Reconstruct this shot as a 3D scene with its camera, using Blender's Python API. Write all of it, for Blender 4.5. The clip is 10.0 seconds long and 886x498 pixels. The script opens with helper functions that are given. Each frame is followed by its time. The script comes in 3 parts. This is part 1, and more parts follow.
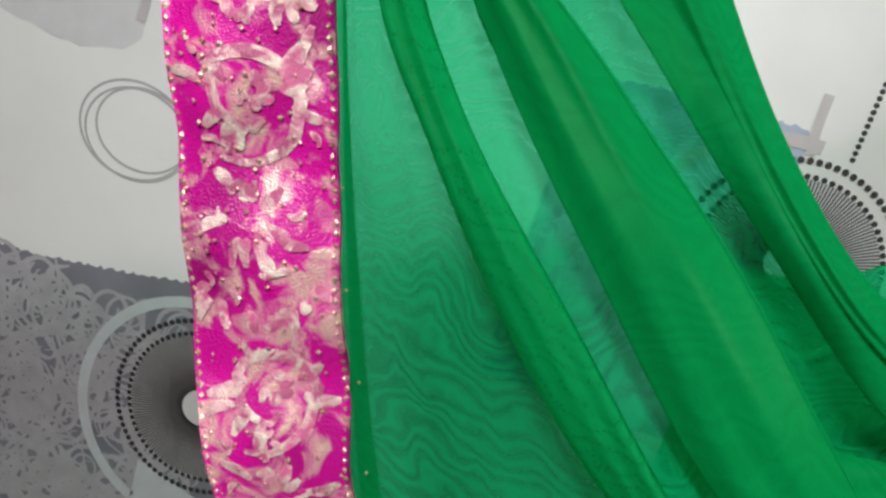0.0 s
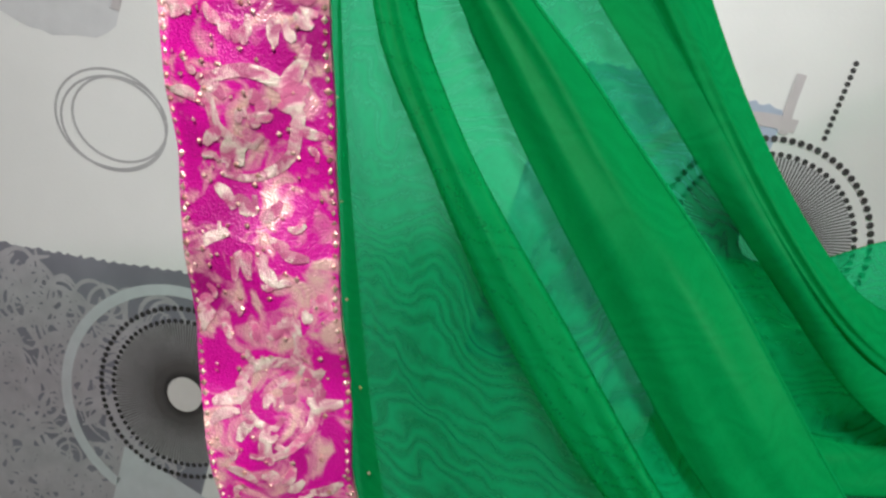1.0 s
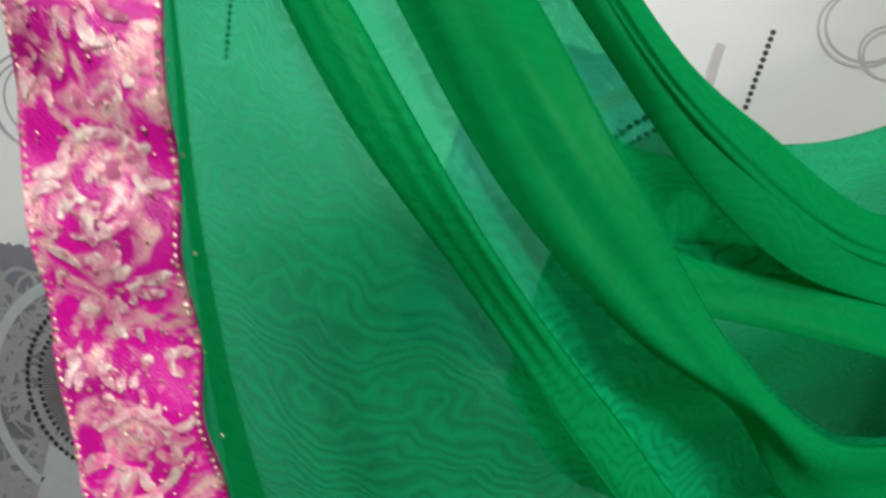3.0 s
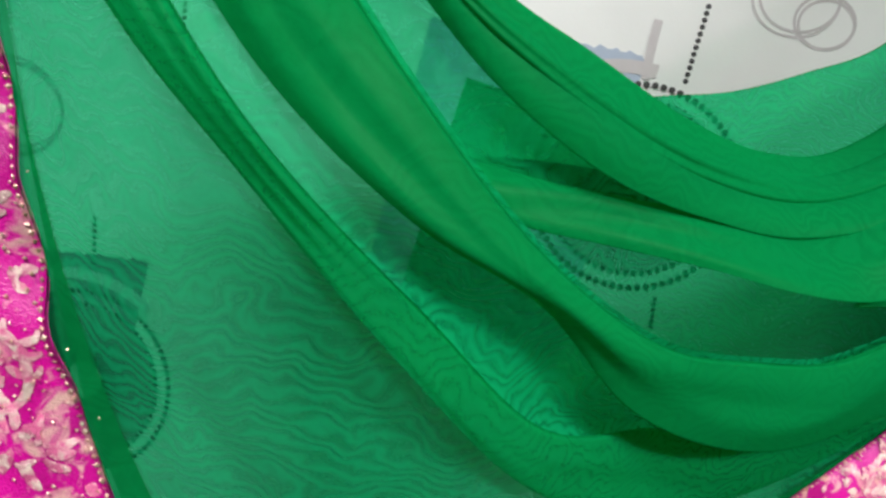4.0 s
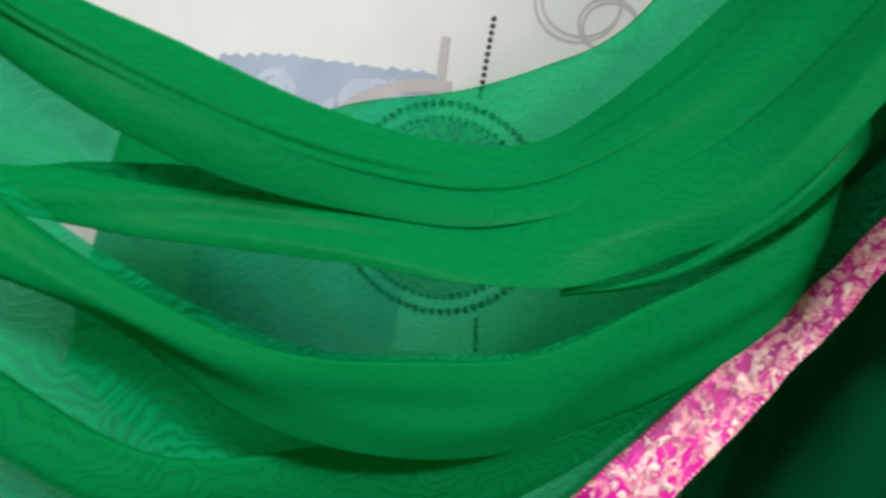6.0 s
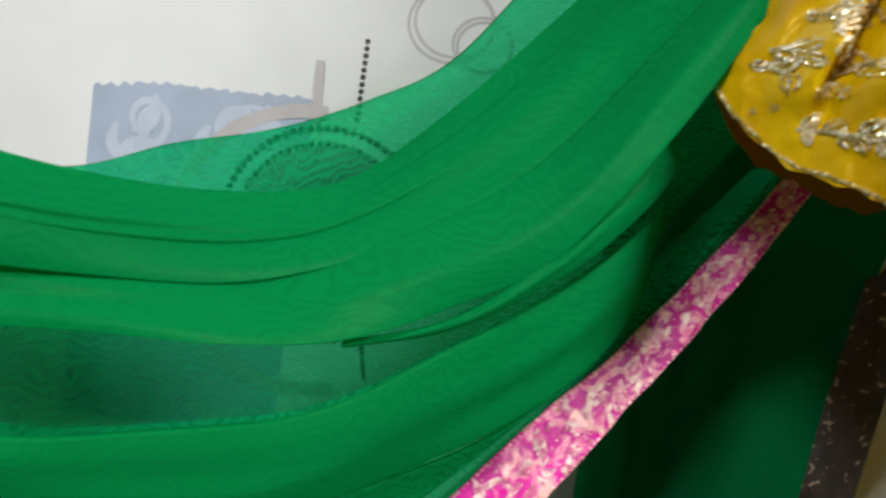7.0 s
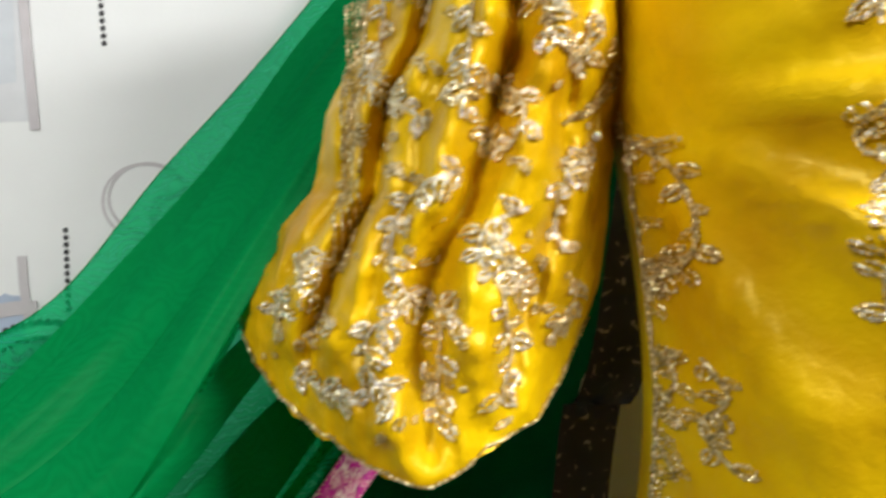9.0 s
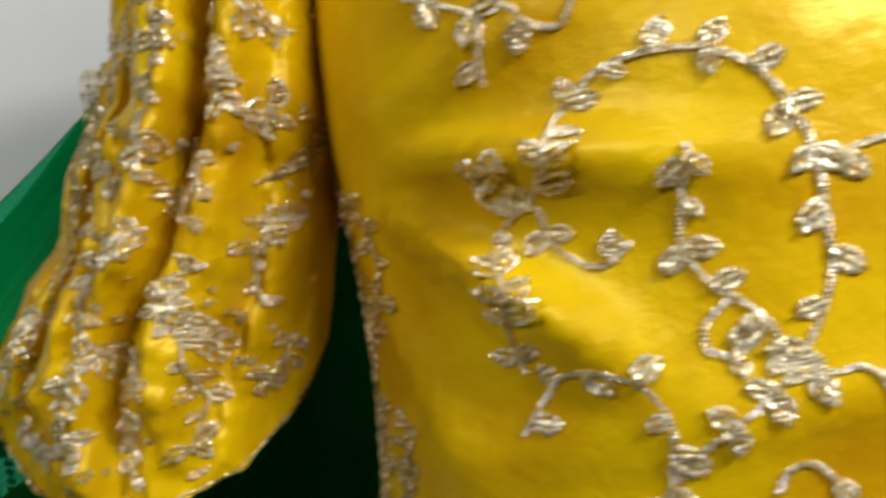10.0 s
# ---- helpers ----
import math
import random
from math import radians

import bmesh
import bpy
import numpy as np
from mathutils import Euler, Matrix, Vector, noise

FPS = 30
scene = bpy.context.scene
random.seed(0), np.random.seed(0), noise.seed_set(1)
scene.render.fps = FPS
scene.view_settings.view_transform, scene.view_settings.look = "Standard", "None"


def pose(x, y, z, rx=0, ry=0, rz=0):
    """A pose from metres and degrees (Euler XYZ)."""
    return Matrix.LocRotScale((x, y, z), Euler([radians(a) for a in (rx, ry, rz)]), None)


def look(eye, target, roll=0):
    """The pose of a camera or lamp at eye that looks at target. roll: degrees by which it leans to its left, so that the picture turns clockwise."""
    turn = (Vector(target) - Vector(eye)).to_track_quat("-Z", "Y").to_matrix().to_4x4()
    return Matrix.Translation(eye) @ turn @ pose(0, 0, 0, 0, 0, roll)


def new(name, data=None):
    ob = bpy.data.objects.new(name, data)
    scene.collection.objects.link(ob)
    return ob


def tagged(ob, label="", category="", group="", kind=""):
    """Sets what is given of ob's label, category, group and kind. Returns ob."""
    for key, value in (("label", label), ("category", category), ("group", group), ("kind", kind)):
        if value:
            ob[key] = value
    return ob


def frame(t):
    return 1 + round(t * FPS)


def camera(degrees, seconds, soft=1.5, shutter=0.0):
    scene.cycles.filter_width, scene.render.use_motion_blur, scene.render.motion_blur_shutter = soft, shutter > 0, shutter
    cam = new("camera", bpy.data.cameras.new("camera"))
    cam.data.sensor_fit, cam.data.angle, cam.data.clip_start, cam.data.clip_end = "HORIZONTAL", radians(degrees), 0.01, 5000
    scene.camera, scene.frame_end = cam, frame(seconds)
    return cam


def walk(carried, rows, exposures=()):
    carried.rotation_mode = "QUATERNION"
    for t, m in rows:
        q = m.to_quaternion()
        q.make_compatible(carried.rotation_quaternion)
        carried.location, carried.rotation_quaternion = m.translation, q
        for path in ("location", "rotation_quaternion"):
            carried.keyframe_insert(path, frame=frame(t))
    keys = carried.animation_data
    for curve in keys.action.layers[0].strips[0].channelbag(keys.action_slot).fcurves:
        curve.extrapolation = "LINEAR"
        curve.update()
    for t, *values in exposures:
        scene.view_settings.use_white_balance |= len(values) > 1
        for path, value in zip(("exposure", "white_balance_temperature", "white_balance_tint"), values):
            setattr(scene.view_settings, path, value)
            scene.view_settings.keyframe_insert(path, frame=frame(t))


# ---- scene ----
cam = camera(50.6, 10.0, soft=2.6, shutter=0.5)
PATH = [
    (0, (-0.2, -0.92, 1.381), (-0.482, 0.982, 0.831), 17.9),
    (0.5, (-0.199, -0.927, 1.375), (-0.462, 0.982, 0.841), 18.0),
    (1, (-0.21, -0.928, 1.393), (-0.419, 0.971, 0.803), 17.3),
    (1.5, (-0.189, -0.941, 1.385), (-0.427, 0.968, 0.838), 17.0),
    (2, (-0.174, -0.944, 1.37), (-0.402, 0.982, 0.879), 16.6),
    (2.5, (-0.155, -0.938, 1.334), (-0.379, 0.996, 0.876), 16.6),
    (3, (-0.127, -0.934, 1.307), (-0.354, 1.009, 0.89), 17.1),
    (3.2, (-0.11, -0.928, 1.292), (-0.337, 1.022, 0.91), 16.6),
    (4.3, (-0.027, -0.945, 1.291), (-0.342, 0.993, 0.907), 14.7),
    (4.5, (-0.021, -0.941, 1.285), (-0.334, 1.002, 0.93), 14.4),
    (5, (0.029, -0.92, 1.282), (-0.284, 1.028, 0.951), 13.6),
    (5.2, (0.033, -0.912, 1.286), (-0.259, 1.039, 0.956), 13.0),
    (6.3, (0.118, -0.887, 1.302), (-0.086, 1.089, 1.066), 9.4),
    (6.5, (0.134, -0.883, 1.311), (-0.059, 1.094, 1.074), 9.3),
    (7, (0.185, -0.86, 1.332), (-0.018, 1.115, 1.084), 8.5),
    (7.5, (0.23, -0.863, 1.363), (0.022, 1.119, 1.189), 8.5),
    (8, (0.283, -0.834, 1.413), (0.076, 1.142, 1.178), 3.6),
    (8.5, (0.328, -0.83, 1.431), (0.179, 1.153, 1.222), 0.6),
    (9, (0.378, -0.83, 1.445), (0.289, 1.163, 1.298), -0.4),
    (9.5, (0.425, -0.838, 1.449), (0.374, 1.158, 1.329), -1.5),
    (10, (0.5, -0.843, 1.446), (0.456, 1.156, 1.402), -1.6),
]
walk(cam, [(t, look(eye, target, roll)) for t, eye, target, roll in PATH], [(0, 0.0), (3.2, 0.0), (4.3, 0.15), (5.2, 0.15), (6.5, 0.0), (8.6, 0.0), (9.0, -0.06), (9.5, -0.4), (10, -0.85)])

# ---------------------------------------------------------------- light
world = bpy.data.worlds.new("world")
scene.world = world
world.use_nodes = True
sky = world.node_tree.nodes.new("ShaderNodeTexSky")
sky.sky_type, sky.sun_disc = "NISHITA", False
sky.sun_elevation, sky.sun_rotation = radians(40), radians(200)
world.node_tree.links.new(sky.outputs[0], world.node_tree.nodes["Background"].inputs[0])
world.node_tree.nodes["Background"].inputs[1].default_value = 0.05

LAMPS = [(Vector((0.98, -1.10, 1.88)), (0.30, -0.40, 1.30), 17.0, 0.34), (Vector((-0.28, -1.75, 2.14)), (-0.15, -0.3, 1.25), 22.0, 0.4)]
for spot_at, aim, power, length in LAMPS:
    key = new("tube_lamp_light", bpy.data.lights.new("tube_lamp_light", "AREA"))
    key.data.shape, key.data.size, key.data.size_y = "RECTANGLE", length, 0.12
    key.data.energy, key.data.color = power, (1.0, 0.995, 0.985)
    key.matrix_world = look(spot_at, aim)


# ---------------------------------------------------------------- materials
def nodes_of(name):
    m = bpy.data.materials.new(name)
    m.use_nodes = True
    nt = m.node_tree
    return m, nt, nt.nodes["Principled BSDF"], nt.nodes["Material Output"]


def node(nt, kind, **values):
    n = nt.nodes.new(kind)
    for k, v in values.items():
        n.inputs[k.replace("_", " ")].default_value = v
    return n


def coords(nt):
    return nt.nodes.new("ShaderNodeTexCoord").outputs["Object"]


def ramp(nt, source, stops):
    r = nt.nodes.new("ShaderNodeValToRGB")
    while len(r.color_ramp.elements) < len(stops):
        r.color_ramp.elements.new(0.5)
    for e, (p, c) in zip(r.color_ramp.elements, stops):
        e.position, e.color = p, (*c, 1) if len(c) == 3 else c
    nt.links.new(source, r.inputs[0])
    return r.outputs[0]


def bump(nt, source, strength, distance, into):
    b = node(nt, "ShaderNodeBump", Strength=strength, Distance=distance)
    nt.links.new(source, b.inputs["Height"])
    nt.links.new(b.outputs[0], into)
    return b


def plain(name, colour, rough=0.6, metal=0.0, vary=0.12, scale=40.0, relief=0.2, grain=400.0):
    """A surface with blotches at one scale and grain at a finer one."""
    m, nt, p, _ = nodes_of(name)
    at = coords(nt)
    n1 = node(nt, "ShaderNodeTexNoise", Scale=scale, Detail=4.0)
    n2 = node(nt, "ShaderNodeTexNoise", Scale=grain, Detail=2.0)
    for n in (n1, n2):
        nt.links.new(at, n.inputs["Vector"])
    lo, hi = tuple(c * (1 - vary) for c in colour), tuple(min(1, c * (1 + vary)) for c in colour)
    nt.links.new(ramp(nt, n1.outputs[0], [(0.3, lo), (0.7, hi)]), p.inputs["Base Color"])
    p.inputs["Roughness"].default_value, p.inputs["Metallic"].default_value = rough, metal
    bump(nt, n2.outputs[0], relief, 0.0006, p.inputs["Normal"])
    return m


def sheer(name, thread, tint, cover, swing):
    """Thin georgette: threads that scatter and let light through, and gaps in between."""
    m, nt, p, out = nodes_of(name)
    nt.nodes.remove(p)
    at = coords(nt)
    warp = node(nt, "ShaderNodeTexNoise", Scale=22.0, Detail=2.0)
    nt.links.new(at, warp.inputs["Vector"])
    mixv = nt.nodes.new("ShaderNodeMix")
    mixv.data_type = "VECTOR"
    mixv.inputs["Factor"].default_value = 0.06
    nt.links.new(at, mixv.inputs["A"])
    nt.links.new(warp.outputs["Color"], mixv.inputs["B"])
    wave = node(nt, "ShaderNodeTexWave", Scale=55.0, Distortion=8.0, Detail=3.0)
    wave.bands_direction = "Z"
    wave.inputs["Detail Scale"].default_value = 1.3
    nt.links.new(mixv.outputs["Result"], wave.inputs["Vector"])
    big = node(nt, "ShaderNodeTexNoise", Scale=13.0, Detail=3.0)
    nt.links.new(at, big.inputs["Vector"])
    weave = node(nt, "ShaderNodeTexNoise", Scale=900.0, Detail=1.0)
    nt.links.new(at, weave.inputs["Vector"])

    def math_node(op, a, b):
        k = nt.nodes.new("ShaderNodeMath")
        k.operation, k.use_clamp = op, False
        for n, v in enumerate((a, b)):
            if isinstance(v, (int, float)):
                k.inputs[n].default_value = v
            else:
                nt.links.new(v, k.inputs[n])
        return k.outputs[0]

    gate = math_node("MULTIPLY", math_node("SUBTRACT", wave.outputs["Fac"], 0.5), math_node("MULTIPLY", big.outputs[0], 2 * swing))
    fac = math_node("ADD", math_node("ADD", gate, cover), math_node("MULTIPLY", math_node("SUBTRACT", weave.outputs[0], 0.5), 0.10))
    clear = node(nt, "ShaderNodeBsdfTransparent", Color=(*tint, 1))
    diff = node(nt, "ShaderNodeBsdfDiffuse", Color=(*thread, 1), Roughness=0.4)
    thru = node(nt, "ShaderNodeBsdfTranslucent", Color=(*thread, 1))
    both = node(nt, "ShaderNodeMixShader", Fac=0.4)
    nt.links.new(diff.outputs[0], both.inputs[1])
    nt.links.new(thru.outputs[0], both.inputs[2])
    gloss = node(nt, "ShaderNodeBsdfGlossy", Color=(0.6, 1.0, 0.75, 1), Roughness=0.45)
    shine = node(nt, "ShaderNodeMixShader", Fac=0.006)
    nt.links.new(both.outputs[0], shine.inputs[1])
    nt.links.new(gloss.outputs[0], shine.inputs[2])
    bump(nt, weave.outputs[0], 0.25, 0.0004, diff.inputs["Normal"])
    last = nt.nodes.new("ShaderNodeMixShader")
    nt.links.new(fac, last.inputs[0])
    nt.links.new(clear.outputs[0], last.inputs[1])
    nt.links.new(shine.outputs[0], last.inputs[2])
    nt.links.new(last.outputs[0], out.inputs["Surface"])
    return m


def silk(name, colour, deep, rough, crease):
    m, nt, p, _ = nodes_of(name)
    at = coords(nt)
    n1 = node(nt, "ShaderNodeTexNoise", Scale=16.0, Detail=3.0)
    n2 = node(nt, "ShaderNodeTexNoise", Scale=90.0, Detail=3.0)
    n3 = node(nt, "ShaderNodeTexWave", Scale=620.0, Distortion=1.0)
    for n in (n1, n2, n3):
        nt.links.new(at, n.inputs["Vector"])
    nt.links.new(ramp(nt, n1.outputs[0], [(0.3, deep), (0.65, colour)]), p.inputs["Base Color"])
    p.inputs["Roughness"].default_value = rough
    p.inputs["Specular IOR Level"].default_value = 0.75
    p.inputs["Specular Tint"].default_value = (1.0, 0.80, 0.22, 1)
    a = bump(nt, n3.outputs["Fac"], 0.08, 0.0003, p.inputs["Normal"])
    b = node(nt, "ShaderNodeBump", Strength=crease, Distance=0.003)
    nt.links.new(n2.outputs[0], b.inputs["Height"])
    nt.links.new(b.outputs[0], a.inputs["Normal"])
    return m


def glitter(name, colour, other, rough):
    """Metal thread and sequins: each bead a little different."""
    m, nt, p, _ = nodes_of(name)
    geo = nt.nodes.new("ShaderNodeNewGeometry")
    nt.links.new(ramp(nt, geo.outputs["Random Per Island"], [(0.1, other), (0.75, colour)]), p.inputs["Base Color"])
    p.inputs["Metallic"].default_value, p.inputs["Roughness"].default_value = 0.72, rough
    n = node(nt, "ShaderNodeTexNoise", Scale=1400.0, Detail=2.0)
    nt.links.new(coords(nt), n.inputs["Vector"])
    bump(nt, n.outputs[0], 0.6, 0.0006, p.inputs["Normal"])
    return m


def brocade(name, ground, thread, amount, scale, soft=0.05):
    """Woven silk with metal weft that floats in patches over the ground colour."""
    m, nt, p, _ = nodes_of(name)
    at = coords(nt)
    n1 = node(nt, "ShaderNodeTexNoise", Scale=scale, Detail=3.0, Roughness=0.55, Distortion=0.8)
    n2 = node(nt, "ShaderNodeTexVoronoi", Scale=scale * 16)
    n3 = node(nt, "ShaderNodeTexNoise", Scale=scale * 0.25, Detail=2.0)
    for n in (n1, n2, n3):
        nt.links.new(at, n.inputs["Vector"])
    gold = ramp(nt, n1.outputs[0], [(amount, (0, 0, 0)), (amount + soft, (1, 1, 1))])
    g2 = ramp(nt, n3.outputs[0], [(0.35, tuple(c * 0.55 for c in ground)), (0.65, ground)])
    mix = nt.nodes.new("ShaderNodeMix")
    mix.data_type = "RGBA"
    nt.links.new(gold, mix.inputs["Factor"])
    nt.links.new(g2, mix.inputs[6])
    mix.inputs[7].default_value = (*thread, 1)
    nt.links.new(mix.outputs[2], p.inputs["Base Color"])
    half = nt.nodes.new("ShaderNodeMath")
    half.operation = "MULTIPLY"
    half.inputs[1].default_value = 0.35
    nt.links.new(gold, half.inputs[0])
    nt.links.new(half.outputs[0], p.inputs["Metallic"])
    p.inputs["Roughness"].default_value = 0.33
    b = bump(nt, n2.outputs["Distance"], 0.45, 0.0007, p.inputs["Normal"])
    b2 = node(nt, "ShaderNodeBump", Strength=0.6, Distance=0.0012)
    nt.links.new(n1.outputs[0], b2.inputs["Height"])
    nt.links.new(b2.outputs[0], b.inputs["Normal"])
    return m


PAPER = plain("wallpaper", (0.785, 0.795, 0.785), 0.7, vary=0.035, scale=9, relief=0.25, grain=260)
PLASTER = plain("plaster", (0.30, 0.29, 0.275), 0.85, vary=0.06, scale=5, relief=0.4, grain=120)
FLOOR_M = plain("floor_tile", (0.22, 0.19, 0.16), 0.35, vary=0.15, scale=6)
INK = plain("print_black", (0.035, 0.033, 0.034), 0.6)
INK_GREY = plain("print_grey", (0.42, 0.42, 0.43), 0.6, vary=0.1)
INK_LILAC = plain("print_lilac", (0.52, 0.49, 0.50), 0.6, vary=0.06)
INK_PALE = plain("print_pale", (0.56, 0.59, 0.62), 0.6, vary=0.06)
INK_BLOCK = plain("print_block", (0.22, 0.22, 0.26), 0.6, vary=0.14, scale=14)
INK_SWIRL = plain("print_swirl", (0.42, 0.405, 0.435), 0.6, vary=0.1)
INK_BLUE = plain("print_blue", (0.40, 0.47, 0.59), 0.6, vary=0.12, scale=14)
INK_BLUE2 = plain("print_blue_light", (0.52, 0.59, 0.70), 0.6, vary=0.08)
INK_HAZE = plain("print_haze", (0.62, 0.63, 0.645), 0.6, vary=0.05)
INK_RINGED = plain("print_ringed", (0.36, 0.355, 0.37), 0.6, vary=0.15, scale=30)
INK_RAY = plain("print_ray", (0.10, 0.095, 0.095), 0.6)
INK_DISC = plain("print_disc", (0.72, 0.71, 0.69), 0.6, vary=0.04)
GREEN = sheer("green_georgette", (0.005, 0.56, 0.22), (0.10, 0.68, 0.38), 0.40, 0.21)
GREEN_PLY = sheer("green_georgette_ply", (0.004, 0.46, 0.15), (0.10, 0.66, 0.38), 0.42, 0.08)
# the scarf's green, darkened to hold the shade behind the sleeve
GREEN_SHADE = sheer("green_georgette_shaded", (0.002, 0.24, 0.075), (0.02, 0.3, 0.12), 0.8, 0.05)
GREEN_BACK = sheer("green_georgette_back", (0.004, 0.50, 0.17), (0.07, 0.62, 0.33), 0.40, 0.16)
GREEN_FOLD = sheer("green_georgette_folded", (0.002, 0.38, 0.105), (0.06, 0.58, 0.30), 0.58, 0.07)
PINK = brocade("magenta_brocade", (0.74, 0.003, 0.34), (0.98, 0.58, 0.54), 0.50, 74, 0.16)
ROSE = brocade("rose_gold_weave", (0.90, 0.18, 0.40), (1.0, 0.80, 0.72), 0.42, 150, 0.22)
PINK_GOLD = glitter("rose_gold_thread", (0.98, 0.74, 0.62), (0.80, 0.42, 0.36), 0.38)
BROWN = brocade("dark_sequin_brocade", (0.05, 0.04, 0.037), (0.45, 0.36, 0.28), 0.62, 130)
YELLOW = silk("yellow_silk", (0.70, 0.455, 0.001), (0.48, 0.25, 0.001), 0.38, 0.4)
GOLD = glitter("pale_gold_thread", (0.82, 0.70, 0.40), (0.34, 0.24, 0.08), 0.28)
SILVER = glitter("silver_gold_sequin", (1.0, 0.94, 0.70), (0.58, 0.44, 0.17), 0.24)
# the yellow silk again, darkened so its colour holds the sleeve back's shade
YELLOW_SHADED = silk("yellow_silk_shaded", (0.25, 0.12, 0.003), (0.2, 0.09, 0.002), 0.7, 0.1)
WHITE_METAL = plain("white_enamel", (0.8, 0.8, 0.78), 0.4)
TUBE = bpy.data.materials.new("lit_tube")
TUBE.use_nodes = True
TUBE.node_tree.nodes["Principled BSDF"].inputs["Emission Color"].default_value = (1, 0.98, 0.95, 1)
TUBE.node_tree.nodes["Principled BSDF"].inputs["Emission Strength"].default_value = 6


# ---------------------------------------------------------------- mesh helpers
def mesh_of(name, verts, faces, material, smooth=True):
    me = bpy.data.meshes.new(name)
    me.from_pydata([tuple(v) for v in verts], [], faces)
    me.materials.append(material)
    if smooth:
        me.polygons.foreach_set("use_smooth", [True] * len(me.polygons))
    me.update()
    return me


def part(name, verts, faces, material, parent=None, label="", smooth=True):
    ob = new(name, mesh_of(name, verts, faces, material, smooth))
    if parent:
        ob.parent = parent
    if label:
        ob["label"] = label
    return ob


def box(x0, y0, z0, x1, y1, z1):
    v = [(x, y, z) for z in (z0, z1) for y in (y0, y1) for x in (x0, x1)]
    return v, [(0, 2, 3, 1), (4, 5, 7, 6), (0, 1, 5, 4), (2, 6, 7, 3), (0, 4, 6, 2), (1, 3, 7, 5)]


def catmull(points, n):
    """n points, evenly spaced along a smooth curve through the given ones."""
    p = np.array(points, float)
    p = np.vstack([2 * p[0] - p[1], p, 2 * p[-1] - p[-2]])
    fine = []
    for i in range(1, len(p) - 2):
        t = np.linspace(0, 1, 16, endpoint=False)[:, None]
        a, b, c, d = p[i - 1 : i + 3]
        fine.append(0.5 * (2 * b + (c - a) * t + (2 * a - 5 * b + 4 * c - d) * t**2 + (3 * b - a - 3 * c + d) * t**3))
    fine = np.vstack(fine + [p[-2:-1]])
    s = np.r_[0, np.cumsum(np.linalg.norm(np.diff(fine, axis=0), axis=1))]
    at = np.linspace(0, s[-1], n)
    return np.stack([np.interp(at, s, fine[:, k]) for k in range(p.shape[1])], 1)


def grid_faces(rows, cols, wrap=False):
    last = cols if wrap else cols - 1
    return [(r * cols + c, r * cols + (c + 1) % cols, (r + 1) * cols + (c + 1) % cols, (r + 1) * cols + c) for r in range(rows - 1) for c in range(last)]


def loft(streams, n, across, lift=None):
    """A sheet through several streams that run side by side. lift(s, q) pushes it towards -y."""
    lines = np.stack([catmull(s, n) for s in streams])
    out = np.zeros((n, across, 3))
    for i in range(n):
        out[i] = catmull(lines[:, i], across) if len(streams) > 2 else lines[0, i] + np.linspace(0, 1, across)[:, None] * (lines[1, i] - lines[0, i])
    if lift:
        for i in range(n):
            for j in range(across):
                out[i, j, 1] -= lift(i / (n - 1), j / (across - 1))
    return out


def wrinkle(seed, size, along, over):
    """Soft creases that run along the stream."""
    def f(s, q):
        return size * noise.noise((s * along, q * over, seed)) + 0.35 * size * noise.noise((s * along * 3, q * over * 2.7, seed + 7.3))
    return f


def add_sheet(name, pts, material, parent, label=""):
    n, k, _ = pts.shape
    return part(name, pts.reshape(-1, 3), grid_faces(n, k), material, parent, label)


def fold(name, a, b, n, parent, bulge, seed, gap=0.004, ripple=0.004, material=None):
    """A pleat: cloth that runs from edge a to edge b, rolls round and runs back underneath."""
    A, B = catmull(a, n), catmull(b, n)
    k, verts = 15, []
    for i in range(n):
        s = i / (n - 1)
        for j in range(2 * k):
            top = j < k
            q = (j + 0.5) / k if top else (2 * k - j - 0.5) / k
            q = 0.5 - 0.5 * math.cos(math.pi * q)
            p = A[i] + (B[i] - A[i]) * q
            hump = math.sin(math.pi * q)
            crease = ripple * noise.noise((s * 7, q * 3.5, seed)) * hump
            p = p + np.array((0, -(bulge * hump + crease + gap) if top else -(0.25 * bulge * hump + crease), 0))
            verts.append(p)
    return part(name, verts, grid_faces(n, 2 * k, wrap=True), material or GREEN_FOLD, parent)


def thing(name, label, category, at=(0, 0, 0), group="", kind=""):
    ob = tagged(new(name), label, category, group, kind)
    ob.location = at
    return ob


# ---------------------------------------------------------------- the room
X0, X1, Y0, Y1, H = -2.2, 2.4, -3.0, 0.0, 2.75


def setting(name, b, material, label):
    v, f = box(*b)
    return tagged(part(name, v, f, material, smooth=False), label, "wall" if "wall" in name else name, kind="structure")


wall_north = setting("wall_north", (X0 - 0.12, 0.0, 0, X1 + 0.12, 0.12, H), PAPER, "off-white printed wallpaper with rings and scrolls")
setting("wall_south", (X0 - 0.12, Y0 - 0.12, 0, X1 + 0.12, Y0, H), PLASTER, "plain pale plastered wall")
setting("wall_west", (X0 - 0.12, Y0, 0, X0, 0, H), PLASTER, "plain pale plastered wall")
setting("wall_east", (X1, Y0, 0, X1 + 0.12, 0, H), PLASTER, "plain pale plastered wall")
setting("floor", (X0 - 0.12, Y0 - 0.12, -0.1, X1 + 0.12, 0.12, 0), FLOOR_M, "plain brownish stone floor")
setting("ceiling", (X0 - 0.12, Y0 - 0.12, H, X1 + 0.12, 0.12, H + 0.1), PLASTER, "plain pale plastered ceiling")


